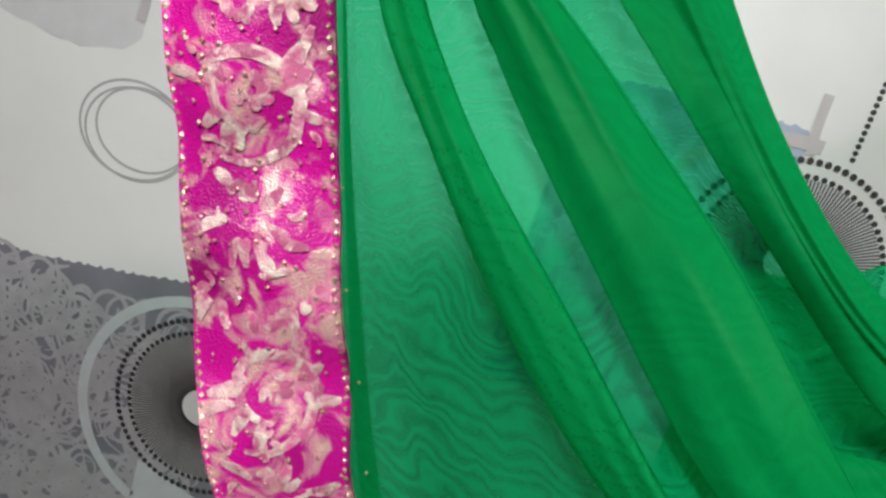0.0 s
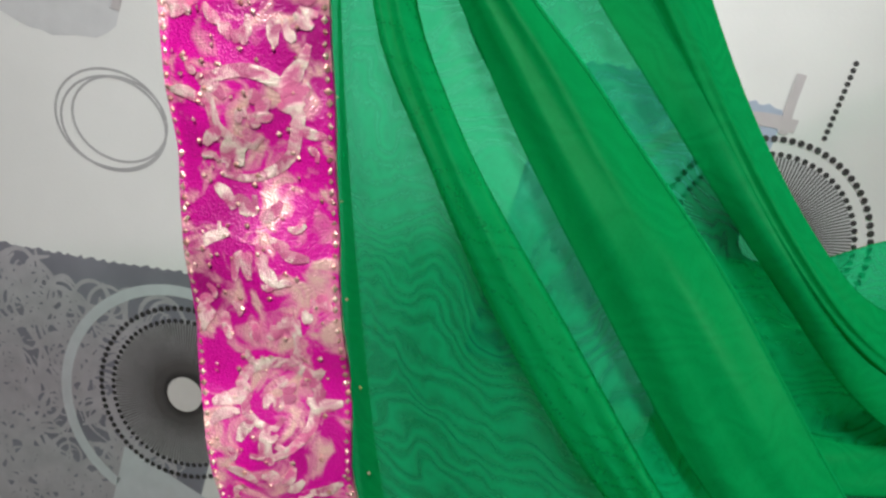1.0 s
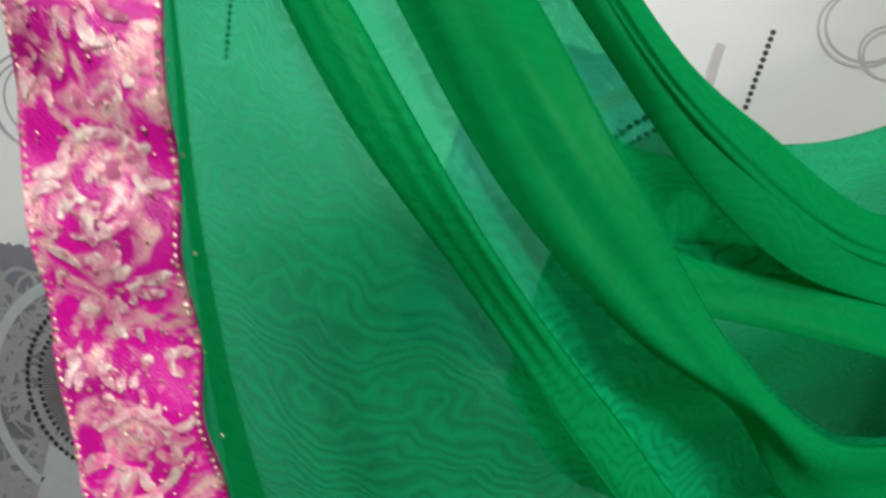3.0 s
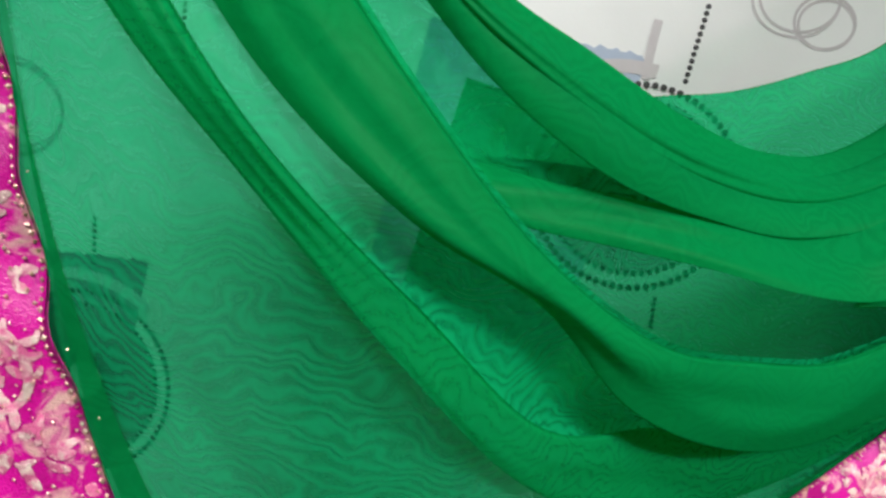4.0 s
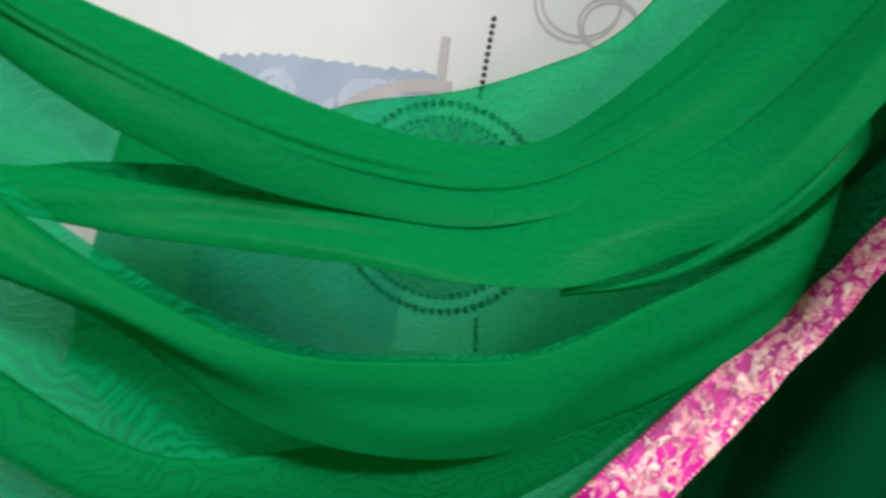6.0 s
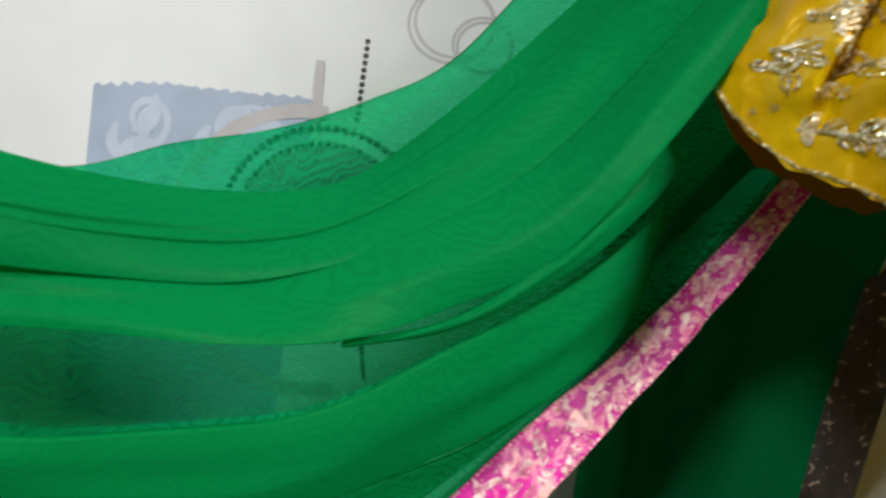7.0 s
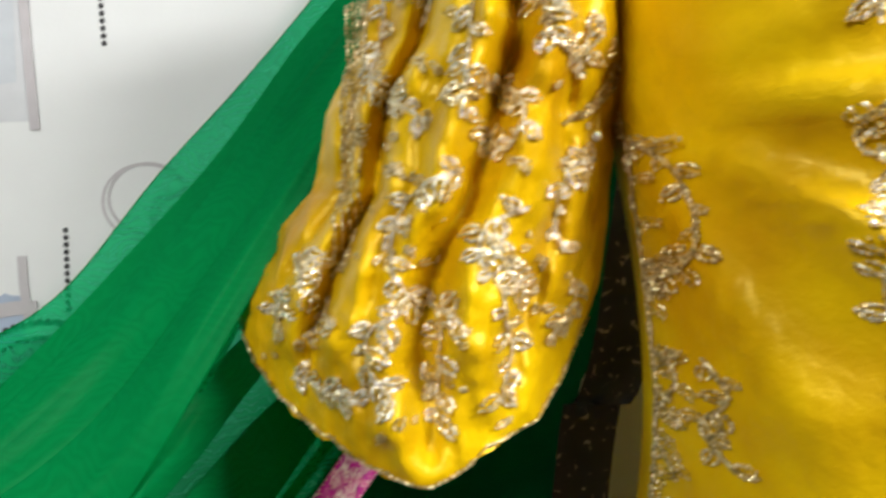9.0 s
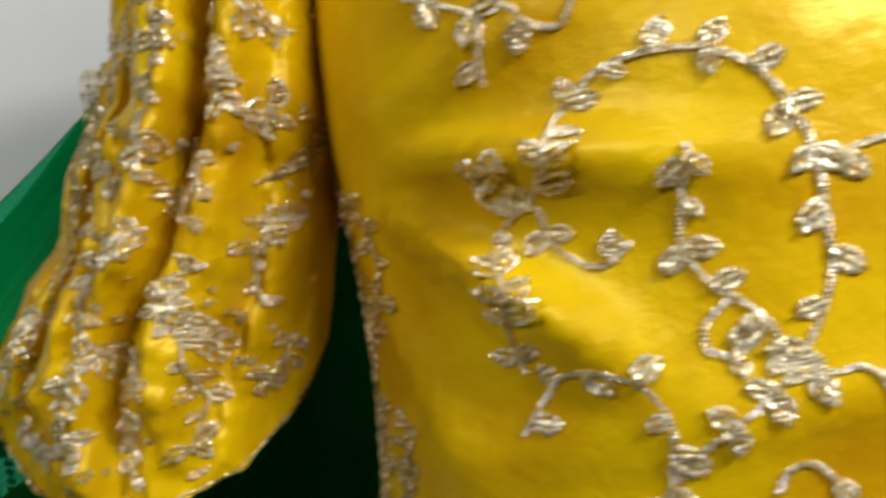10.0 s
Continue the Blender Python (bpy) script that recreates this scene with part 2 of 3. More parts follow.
# ---------------------------------------------------------------- print on the wallpaper
def printed(name, verts, faces, material, label, layer=1):
    """A flat patch of print, a hair in front of the paper."""
    return part(name, [(x, -0.00035 * layer, z) for x, z in verts], faces, material, wall_north, label, smooth=False)


def fan(points):
    return points, [tuple(range(len(points)))]


def dots(centres, r, sides=9):
    v, f = [], []
    for x, z in centres:
        base = len(v)
        v += [(x + r * math.cos(2 * math.pi * k / sides), z + r * math.sin(2 * math.pi * k / sides)) for k in range(sides)]
        f.append(tuple(range(base, base + sides)))
    return v, f


def stroke(points, width, n=40, taper=False):
    p = catmull(points, n)
    d = np.gradient(p, axis=0)
    d /= np.maximum(np.linalg.norm(d, axis=1), 1e-9)[:, None]
    v = []
    for i in range(n):
        w = width / 2 * (0.25 + 0.75 * math.sin(math.pi * (0.04 + 0.92 * i / (n - 1))) if taper else 1)
        nrm = np.array((-d[i, 1], d[i, 0]))
        v += [tuple(p[i] - nrm * w), tuple(p[i] + nrm * w)]
    return v, [(2 * i, 2 * i + 1, 2 * i + 3, 2 * i + 2) for i in range(n - 1)]


def arc(cx, cz, r, a0, a1, n=24, rz=None):
    return [(cx + r * math.cos(radians(a0 + (a1 - a0) * k / (n - 1))), cz + (rz or r) * math.sin(radians(a0 + (a1 - a0) * k / (n - 1)))) for k in range(n)]


def layered(name, pieces, material, label, layer):
    """Overlapping strokes as one print, each a hair above the one before."""
    v, f = [], []
    for k, (pv, pf) in enumerate(pieces):
        f += [tuple(i + len(v) for i in face) for face in pf]
        v += [(x, -0.00035 * layer - 0.00001 * (k % 97) - 0.00008 * i / len(pv), z) for i, (x, z) in enumerate(pv)]
    return part(name, v, f, material, wall_north, label, smooth=False)


def joined(pieces):
    v, f = [], []
    for pv, pf in pieces:
        f += [tuple(i + len(v) for i in face) for face in pf]
        v += pv
    return v, f


def beaded_ring(cx, cz, r, spacing, size):
    n = round(2 * math.pi * r / spacing)
    return dots([(cx + r * math.cos(2 * math.pi * k / n), cz + r * math.sin(2 * math.pi * k / n)) for k in range(n)], size)


def beaded_line(a, b, n, size):
    return dots([(a[0] + (b[0] - a[0]) * k / (n - 1), a[1] + (b[1] - a[1]) * k / (n - 1)) for k in range(n)], size)


def sunburst(cx, cz, r, ground):
    """Two rings of beads round a burst of fine rays and a pale disc."""
    printed("beaded_ring", *beaded_ring(cx, cz, r, 0.0083, 0.0033), INK, "ring of black printed beads", 8)
    printed("beaded_ring", *beaded_ring(cx, cz, r * 0.855, 0.0078, 0.0029), INK, "ring of black printed beads", 8)
    rays = []
    for k in range(150):
        a = 2 * math.pi * k / 150
        c, s = math.cos(a), math.sin(a)
        w0, w1, r0, r1 = 0.00075, 0.00085, r * 0.2, r * 0.83
        rays.append(([(cx + c * r0 + s * w0, cz + s * r0 - c * w0), (cx + c * r1 + s * w1, cz + s * r1 - c * w1), (cx + c * r1 - s * w1, cz + s * r1 + c * w1), (cx + c * r0 - s * w0, cz + s * r0 + c * w0)], [(0, 1, 2, 3)]))
    printed("sunburst", *joined(rays), INK_RAY, "burst of fine dark printed rays", 7)
    printed("ring_ground", *fan(arc(cx, cz, r * 0.835, 0, 357, 48)), ground, "", 6)
    printed("pale_disc", *fan(arc(cx, cz, r * 0.205, 0, 350, 32)), INK_DISC, "pale printed disc", 9)


def scroll(x, z, size, turn, flip, width, curls=1.35):
    """A damask scroll: a tapering spiral with a leaf."""
    pts = []
    for k in range(22):
        a = k / 21 * curls * 2 * math.pi
        r = size * (1 - 0.82 * k / 21)
        pts.append((x + flip * r * math.cos(a + turn), z + r * math.sin(a + turn)))
    tail = [(x + flip * size * (1.0 + 0.5 * t) * math.cos(turn - 0.8 * t), z + size * (1.0 + 0.5 * t) * math.sin(turn - 0.8 * t)) for t in (1.4, 0.9, 0.4)]
    return stroke(tail + pts, width, 46, True)


def scroll_field(x0, x1, z0, z1, n, seed, size, width):
    rnd = random.Random(seed)
    out = []
    for k in range(n):
        x, z = x0 + (x1 - x0) * rnd.random(), z0 + (z1 - z0) * rnd.random()
        s = size * rnd.uniform(0.55, 1.1)
        out.append(scroll(x, z, s, rnd.uniform(0, 6.28), rnd.choice((-1, 1)), width * rnd.uniform(0.7, 1.2)))
        for e in range(2):
            a = rnd.uniform(0, 6.28)
            out.append(stroke([(x + s * 1.2 * math.cos(a), z + s * 1.2 * math.sin(a)), (x + s * 1.7 * math.cos(a + 0.5), z + s * 1.7 * math.sin(a + 0.5)), (x + s * 1.9 * math.cos(a + 1.1), z + s * 1.9 * math.sin(a + 1.1))], width * 1.3, 14, True))
    return [(v, f) for v, f in out if all(x0 - 0.004 < x < x1 + 0.004 and z0 - 0.004 < z < z1 + 0.002 for x, z in v)]


def frayed(top, bottom, step=0.004, depth=0.0026, seed=3):
    """A block with a torn upper edge that follows the line top and a straight lower edge."""
    rnd = random.Random(seed)
    n = int(abs(top[-1][0] - top[0][0]) / step)
    p = catmull(top, n)
    edge = [(x, z + depth * (rnd.random() - 0.5) + depth * 0.6 * math.sin(k * 1.9)) for k, (x, z) in enumerate(p)]
    v = [q for x, z in edge for q in ((x, z), (x, bottom))]
    return v, [(2 * k, 2 * k + 1, 2 * k + 3, 2 * k + 2) for k in range(n - 1)]


def loop_of_lines(cx, cz, r, rz, material, label, shifts=((0, 0, 1), (0.004, 0.005, 0.94), (-0.003, 0.004, 1.04))):
    layered("line_loop", [stroke(arc(cx + dx, cz + dz, r * s, 20, 379, 40, rz * s), 0.0026, 60) for dx, dz, s in shifts], material, label, 2)


# motif by the arm: blue scroll block, halo, rings, bar and bead line
printed("scroll_block", *frayed([(-0.258, 1.327), (-0.19, 1.337), (-0.12, 1.339), (-0.052, 1.343), (-0.042, 1.330)], 1.005), INK_BLUE, "pale blue printed block with a torn edge")
layered("scroll_work", scroll_field(-0.255, -0.05, 1.01, 1.33, 60, 11, 0.026, 0.010), INK_BLUE2, "light printed scrolls", 2)
printed("halo", *stroke(arc(-0.035, 1.2, 0.132, 87, 290, 40), 0.013, 60), INK_LILAC, "lilac printed arc", 5)
sunburst(-0.018, 1.219, 0.1, INK_HAZE)
printed("bar", *stroke([(-0.041, 1.379), (-0.040, 1.35), (-0.037, 1.322)], 0.0085, 6), INK_LILAC, "lilac printed bar", 6)
printed("bead_line", *beaded_line((0, 1.402), (0, 1.330), 12, 0.0027), INK, "line of black printed beads", 2)
printed("bead_line", *beaded_line((0.034, 1.118), (0.039, 1.09), 6, 0.0026), INK, "line of black printed beads", 2)
loop_of_lines(0.074, 1.427, 0.039, 0.034, INK_LILAC, "loop of thin grey printed lines", ((0, 0, 1), (0.003, 0.003, 0.93)))
loop_of_lines(0.105, 1.413, 0.027, 0.024, INK_LILAC, "small loop of thin grey printed lines", ((0, 0, 1), (0.002, -0.002, 0.92)))
# motif above it
printed("haze_block", *fan([(-0.088, 1.80), (-0.088, 1.51), (-0.076, 1.499), (-0.026, 1.500), (-0.026, 1.80)]), INK_HAZE, "pale grey printed block")
printed("haze_block", *fan([(-0.15, 1.80), (-0.15, 1.545), (-0.055, 1.533), (-0.04, 1.535), (-0.04, 1.80)]), INK_PALE, "pale grey printed block", 2)
printed("bar", *stroke([(-0.033, 1.70), (-0.03, 1.6), (-0.024, 1.492)], 0.009, 6), INK_LILAC, "lilac printed bar", 6)
printed("bead_line", *beaded_line((0.036, 1.66), (0.041, 1.568), 15, 0.0027), INK, "line of black printed beads", 2)
# motif beside the border
printed("scroll_block", *frayed([(-1.15, 0.93), (-0.82, 0.939), (-0.747, 0.948), (-0.677, 0.960), (-0.589, 0.979), (-0.50, 0.995)], 0.45, seed=8), INK_BLOCK, "slate grey printed block with a torn edge")
layered("scroll_work", scroll_field(-1.0, -0.52, 0.5, 0.945, 300, 5, 0.032, 0.0052), INK_SWIRL, "grey printed scrolls", 2)
printed("halo", *stroke(arc(-0.557, 0.822, 0.137, 60, 250, 40), 0.013, 60), INK_PALE, "pale blue printed arc", 5)
printed("pale_block", *fan([(-0.605, 0.744), (-0.605, 0.45), (-0.42, 0.45), (-0.42, 0.70)]), INK_PALE, "pale blue printed block", 5)
sunburst(-0.547, 0.838, 0.104, INK_RINGED)
printed("bead_line", *beaded_line((-0.573, 1.024), (-0.559, 0.946), 12, 0.0028), INK, "line of black printed beads", 2)
printed("bead_line", *beaded_line((-0.526, 1.32), (-0.510, 1.227), 14, 0.0027), INK, "line of black printed beads", 2)
loop_of_lines(-0.695, 1.116, 0.062, 0.050, INK_GREY, "loop of thin grey printed lines", ((0, 0, 1), (0.006, 0.007, 0.90), (-0.004, 0.004, 1.06)))
printed("haze_block", *frayed([(-1.1, 1.205), (-0.871, 1.196), (-0.799, 1.188), (-0.733, 1.200), (-0.712, 1.216)], 1.55, 0.012, 0.003), INK_HAZE, "pale grey printed block")
printed("bar", *stroke([(-0.706, 1.40), (-0.712, 1.3), (-0.716, 1.235)], 0.01, 6), INK_LILAC, "lilac printed bar", 6)


# ---------------------------------------------------------------- the green scarf with its brocade border
# Lines of the cloth, from the hanging end near the lens down, round and up behind the sleeve.
EDGE = [(-.345, -.635, 1.54), (-.325, -.634, 1.464), (-.268, -.627, 1.263), (-.211, -.607, 1.106), (-.154, -.568, 1.002), (-.097, -.505, .952), (-.04, -.437, .945), (.018, -.383, .972), (.075, -.349, 1.022), (.132, -.336, 1.091), (.189, -.31, 1.160), (.246, -.272, 1.219), (.303, -.249, 1.295), (.36, -.245, 1.388), (.43, -.24, 1.50)]
OUTER = [(-.41, -.65, 1.54), (-.37, -.646, 1.403), (-.308, -.637, 1.212), (-.245, -.623, 1.065), (-.182, -.59, .970), (-.12, -.531, .916), (-.057, -.463, .899), (.005, -.40, .912), (.068, -.354, .952), (.13, -.332, 1.013), (.192, -.322, 1.092), (.255, -.285, 1.179), (.318, -.25, 1.270), (.375, -.24, 1.376), (.45, -.235, 1.49)]
# left edge of the first pleat, and its right edge, which becomes the lower ridge of the swag
LEFT_FOLD = [(-.305, -.645, 1.50), (-.285, -.652, 1.385), (-.248, -.666, 1.334), (-.196, -.68, 1.283), (-.144, -.671, 1.241), (-.092, -.638, 1.191), (-.04, -.575, 1.136), (.01, -.49, 1.10), (.07, -.405, 1.09), (.13, -.35, 1.115), (.185, -.315, 1.165), (.222, -.28, 1.205), (.245, -.20, 1.225), (.27, -.12, 1.25)]
LOW_RIDGE = [(-.298, -.64, 1.50), (-.278, -.645, 1.395), (-.247, -.665, 1.35), (-.195, -.68, 1.304), (-.142, -.68, 1.256), (-.089, -.625, 1.204), (-.036, -.569, 1.157), (.016, -.486, 1.146), (.069, -.43, 1.134), (.122, -.375, 1.142), (.175, -.348, 1.169), (.22, -.335, 1.213), (.243, -.29, 1.24), (.258, -.20, 1.255), (.28, -.12, 1.28)]
# left edge of the second pleat, and its crisp right edge
MID_FOLD = [(-.302, -.64, 1.50), (-.29, -.645, 1.425), (-.242, -.658, 1.365), (-.195, -.672, 1.319), (-.147, -.668, 1.273), (-.097, -.645, 1.239), (-.05, -.60, 1.214), (-.006, -.55, 1.172), (.043, -.495, 1.15), (.09, -.44, 1.145), (.138, -.384, 1.157), (.185, -.36, 1.183), (.226, -.345, 1.222), (.248, -.295, 1.25), (.260, -.20, 1.265), (.28, -.12, 1.29)]
CRISP = [(-.29, -.645, 1.48), (-.26, -.648, 1.408), (-.209, -.655, 1.367), (-.159, -.660, 1.329), (-.112, -.652, 1.285), (-.058, -.612, 1.236), (-.003, -.562, 1.204), (.045, -.505, 1.196), (.096, -.447, 1.197), (.147, -.402, 1.224), (.198, -.376, 1.259), (.232, -.362, 1.292), (.250, -.31, 1.312), (.262, -.20, 1.32), (.285, -.12, 1.345)]
# the upper band: the slit's right side, the lower edge and the upper edge
SLIT = [(-.275, -.62, 1.47), (-.24, -.622, 1.411), (-.19, -.62, 1.366), (-.14, -.61, 1.325), (-.09, -.59, 1.287), (-.04, -.545, 1.262), (.01, -.49, 1.252), (.06, -.445, 1.252), (.12, -.40, 1.275), (.18, -.37, 1.32), (.24, -.35, 1.40), (.30, -.32, 1.49), (.36, -.30, 1.57)]
BASE = [(-.285, -.60, 1.47), (-.267, -.605, 1.383), (-.217, -.61, 1.333), (-.167, -.60, 1.283), (-.12, -.58, 1.244), (-.075, -.56, 1.235), (-.03, -.53, 1.233), (.015, -.505, 1.232), (.06, -.478, 1.229), (.105, -.44, 1.231), (.15, -.405, 1.249), (.195, -.395, 1.279), (.24, -.39, 1.345), (.285, -.365, 1.428), (.33, -.338, 1.513), (.37, -.32, 1.58)]
TOPLINE = [(-.25, -.56, 1.50), (-.2, -.579, 1.423), (-.154, -.595, 1.365), (-.107, -.593, 1.326), (-.061, -.546, 1.309), (-.015, -.489, 1.294), (.032, -.418, 1.288), (.078, -.364, 1.299), (.125, -.333, 1.345), (.171, -.29, 1.404), (.217, -.255, 1.465), (.264, -.24, 1.532), (.31, -.233, 1.585), (.34, -.23, 1.63)]
# the layer behind: its rim and the foot that hangs in the swag
RIM = [(-.13, -.44, 1.285), (-.074, -.38, 1.283), (-.028, -.345, 1.303), (.018, -.302, 1.319), (.064, -.262, 1.345), (.11, -.243, 1.378), (.156, -.20, 1.449), (.202, -.17, 1.508), (.248, -.15, 1.567), (.294, -.14, 1.628), (.34, -.14, 1.685)]
LOW = [(-.13, -.47, 1.15), (-.09, -.43, 1.10), (-.05, -.37, 1.07), (.01, -.30, 1.04), (.07, -.275, 1.05), (.13, -.265, 1.11), (.19, -.26, 1.20), (.26, -.24, 1.29), (.33, -.23, 1.40), (.42, -.22, 1.52)]


def between(a, b, q, n=40):
    A, B = catmull(a, n), catmull(b, n)
    return [tuple(p) for p in A + (B - A) * q]


def pushed(a, d, n=40):
    """The same line, d metres nearer to the wall."""
    return [(x, y + d, z) for x, y, z in catmull(a, n)]


scarf = thing("scarf", "sheer green georgette scarf draped in a loose swag", "scarf", (0.0, -0.3, 0.94))
scarf.matrix_world = Matrix.Identity(4)
w1 = wrinkle(3.1, 0.006, 9, 5)
FRONT_STREAMS = [EDGE, between(EDGE, LEFT_FOLD, .5), pushed(LEFT_FOLD, .008), pushed(LOW_RIDGE, .014), pushed(MID_FOLD, .014), pushed(CRISP, .012)]
add_sheet("front_panel", loft(FRONT_STREAMS, 130, 60, w1), GREEN, scarf, "sheer single layer of green cloth")
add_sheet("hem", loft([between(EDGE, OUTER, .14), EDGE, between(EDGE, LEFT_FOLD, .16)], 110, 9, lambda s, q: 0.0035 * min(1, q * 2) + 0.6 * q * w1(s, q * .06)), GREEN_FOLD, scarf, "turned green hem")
fold("pleat", LEFT_FOLD, LOW_RIDGE, 120, scarf, 0.004, 1.7, gap=0.006, ripple=0.007, material=GREEN_PLY)
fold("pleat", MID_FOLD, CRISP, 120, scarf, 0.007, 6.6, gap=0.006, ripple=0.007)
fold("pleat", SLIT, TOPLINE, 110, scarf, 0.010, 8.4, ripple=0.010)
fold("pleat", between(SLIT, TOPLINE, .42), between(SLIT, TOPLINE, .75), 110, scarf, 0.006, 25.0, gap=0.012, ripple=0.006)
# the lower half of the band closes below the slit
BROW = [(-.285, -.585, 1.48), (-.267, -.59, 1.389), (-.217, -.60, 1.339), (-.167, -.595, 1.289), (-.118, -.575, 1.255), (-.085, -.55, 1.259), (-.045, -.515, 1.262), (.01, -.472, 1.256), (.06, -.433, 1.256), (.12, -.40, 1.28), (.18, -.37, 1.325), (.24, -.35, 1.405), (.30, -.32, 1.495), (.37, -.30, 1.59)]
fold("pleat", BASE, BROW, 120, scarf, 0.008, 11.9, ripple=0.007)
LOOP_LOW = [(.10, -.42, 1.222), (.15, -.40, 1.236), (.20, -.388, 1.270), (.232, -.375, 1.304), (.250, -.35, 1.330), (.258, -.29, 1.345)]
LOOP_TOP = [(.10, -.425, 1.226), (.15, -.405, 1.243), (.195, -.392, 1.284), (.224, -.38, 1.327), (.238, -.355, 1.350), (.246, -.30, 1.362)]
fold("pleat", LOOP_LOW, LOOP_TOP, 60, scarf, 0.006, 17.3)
add_sheet("back_panel", loft([TOPLINE, between(TOPLINE, SLIT, .5), pushed(SLIT, .012), pushed(BASE, .015)], 90, 26, wrinkle(9.1, 0.005, 8, 4)), GREEN_BACK, scarf, "sheer single layer of green cloth")
add_sheet("rear_panel", loft([RIM, between(RIM, LOW, .5), LOW], 80, 24, wrinkle(14.2, 0.005, 8, 3)), GREEN_BACK, scarf, "sheer single layer of green cloth")
# dark stitched edges
for line, r in ((RIM, 0.0007), (CRISP, 0.0008)):
    p = catmull(line, 90)
    v = [q + np.array((r * math.cos(a), -0.0005 + r * math.sin(a), 0)) for q in p for a in (0.3, 1.9, 3.4, 5.0)]
    part("selvedge", v, grid_faces(90, 4, wrap=True), GREEN_FOLD, scarf, "fine dark green edge")

NB = 260
B0, B1 = catmull(EDGE, NB), catmull(OUTER, NB)


def border_at(s, q):
    """A point of the border: s along it, q across from the cloth to the outer edge, with crumples across."""
    i = min(max(s, 0), 1) * (NB - 1)
    k = min(int(i), NB - 2)
    f = i - k
    p = (B0[k] * (1 - f) + B0[k + 1] * f) * (1 - .92 * q) + (B1[k] * (1 - f) + B1[k + 1] * f) * .92 * q
    near = 0.6 if s < 0.62 else 0.4
    d = near * (0.0044 * math.sin(s * 118 + 1.6 * math.sin(s * 31) + 1.5 * q + 2 * noise.noise((s * 20, q, 1.0))) + 0.008 * noise.noise((s * 42, q * 2.1, 4.4)) + 0.0015 * noise.noise((s * 120, q * 6, 2.0)))
    wav = 0.0012 * noise.noise((s * 60, 7.7, round(q)))
    return p + np.array((wav, -0.005 - d - 0.002 * math.sin(math.pi * q), 0))


rows = [[border_at(i / 420, j / 15) for j in range(16)] for i in range(421)]
flat = [p for r in rows for p in r]
back = [p + np.array((0, 0.0018, 0)) for p in flat]
faces = grid_faces(421, 16)
n0 = len(flat)
faces += [tuple(n0 + k for k in reversed(f)) for f in faces]
faces += [(i * 16, n0 + i * 16, n0 + (i + 1) * 16, (i + 1) * 16) for i in range(420)] + [(i * 16 + 15, (i + 1) * 16 + 15, n0 + (i + 1) * 16 + 15, n0 + i * 16 + 15) for i in range(420)]
border = part("brocade_border", flat + back, faces, PINK, scarf, "magenta silk border woven with rose gold paisleys")


def on_border(s, q, up):
    """Point and normal offset on the border."""
    e = 0.002
    p = border_at(s, q)
    du, dv = border_at(s + e, q) - border_at(s - e, q), border_at(s, q + 0.03) - border_at(s, q - 0.03)
    n = np.cross(du, dv)
    n /= np.linalg.norm(n)
    if n[1] > 0:
        n = -n
    return p + n * up, n


LENGTH = float(np.linalg.norm(np.diff(B0, axis=0), axis=1).sum())
WIDTH = 0.05


def nugget(v, f, p, n, t, size, rnd, long=1.0):
    """One small faceted stitch or bead: a tilted bipyramid."""
    n = np.array(n) + 0.6 * np.array([rnd.uniform(-1, 1) for _ in range(3)])
    n /= np.linalg.norm(n)
    t = t - n * np.dot(t, n)
    t /= max(np.linalg.norm(t), 1e-9)
    b = np.cross(n, t)
    base = len(v)
    v.extend([p + n * size * 0.6, p + t * size * long, p + b * size, p - t * size * long, p - b * size, p - n * size * 0.3])
    f.extend([(base, base + 1 + k, base + 1 + (k + 1) % 4) for k in range(4)])
    f.extend([(base + 5, base + 1 + (k + 1) % 4, base + 1 + k) for k in range(4)])


def stitched(points, spot, size, step, rnd, width=0.0):
    """Beads set close along a curve given in the coordinates of a surface; spot gives place and normal."""
    v, f = [], []
    p = catmull(points, 60)
    P = np.array([spot(a, b)[0] for a, b in p])
    s = np.r_[0, np.cumsum(np.linalg.norm(np.diff(P, axis=0), axis=1))]
    n = max(2, int(s[-1] / step))
    for k in range(n):
        d = s[-1] * k / max(n - 1, 1)
        a, b = np.interp(d, s, p[:, 0]), np.interp(d, s, p[:, 1])
        a2, b2 = np.interp(d + 0.0006, s, p[:, 0]), np.interp(d + 0.0006, s, p[:, 1])
        q, nrm = spot(a, b)
        t = spot(a2, b2)[0] - q
        if np.linalg.norm(t) < 1e-7:
            t = np.array((1.0, 0, 0.2))
        side = np.cross(nrm, t)
        side /= max(np.linalg.norm(side), 1e-9)
        for w in ([0] if not width else (-width, 0, width)):
            nugget(v, f, q + side * (w + rnd.uniform(-0.15, 0.15) * size), nrm, t, size * rnd.uniform(0.75, 1.2), rnd, 1.3)
    return v, f


rnd = random.Random(7)


def ribbon(points, width, n=22):
    """A flat float of metal weft along a curve on the border; the middle is widest."""
    p = catmull(points, n)
    v = []
    P = [on_border(a, b, 0.0004) for a, b in p]
    for i in range(n):
        t = P[min(i + 1, n - 1)][0] - P[max(i - 1, 0)][0]
        side = np.cross(P[i][1], t)
        side /= max(np.linalg.norm(side), 1e-9)
        w = width / 2 * (0.3 + 0.7 * math.sin(math.pi * (0.06 + 0.88 * i / (n - 1))))
        v += [P[i][0] - side * w, P[i][0] + P[i][1] * 0.0002, P[i][0] + side * w]
    f = [(3 * i + k, 3 * i + k + 1, 3 * i + k + 4, 3 * i + k + 3) for i in range(n - 1) for k in (0, 1)]
    return v, f


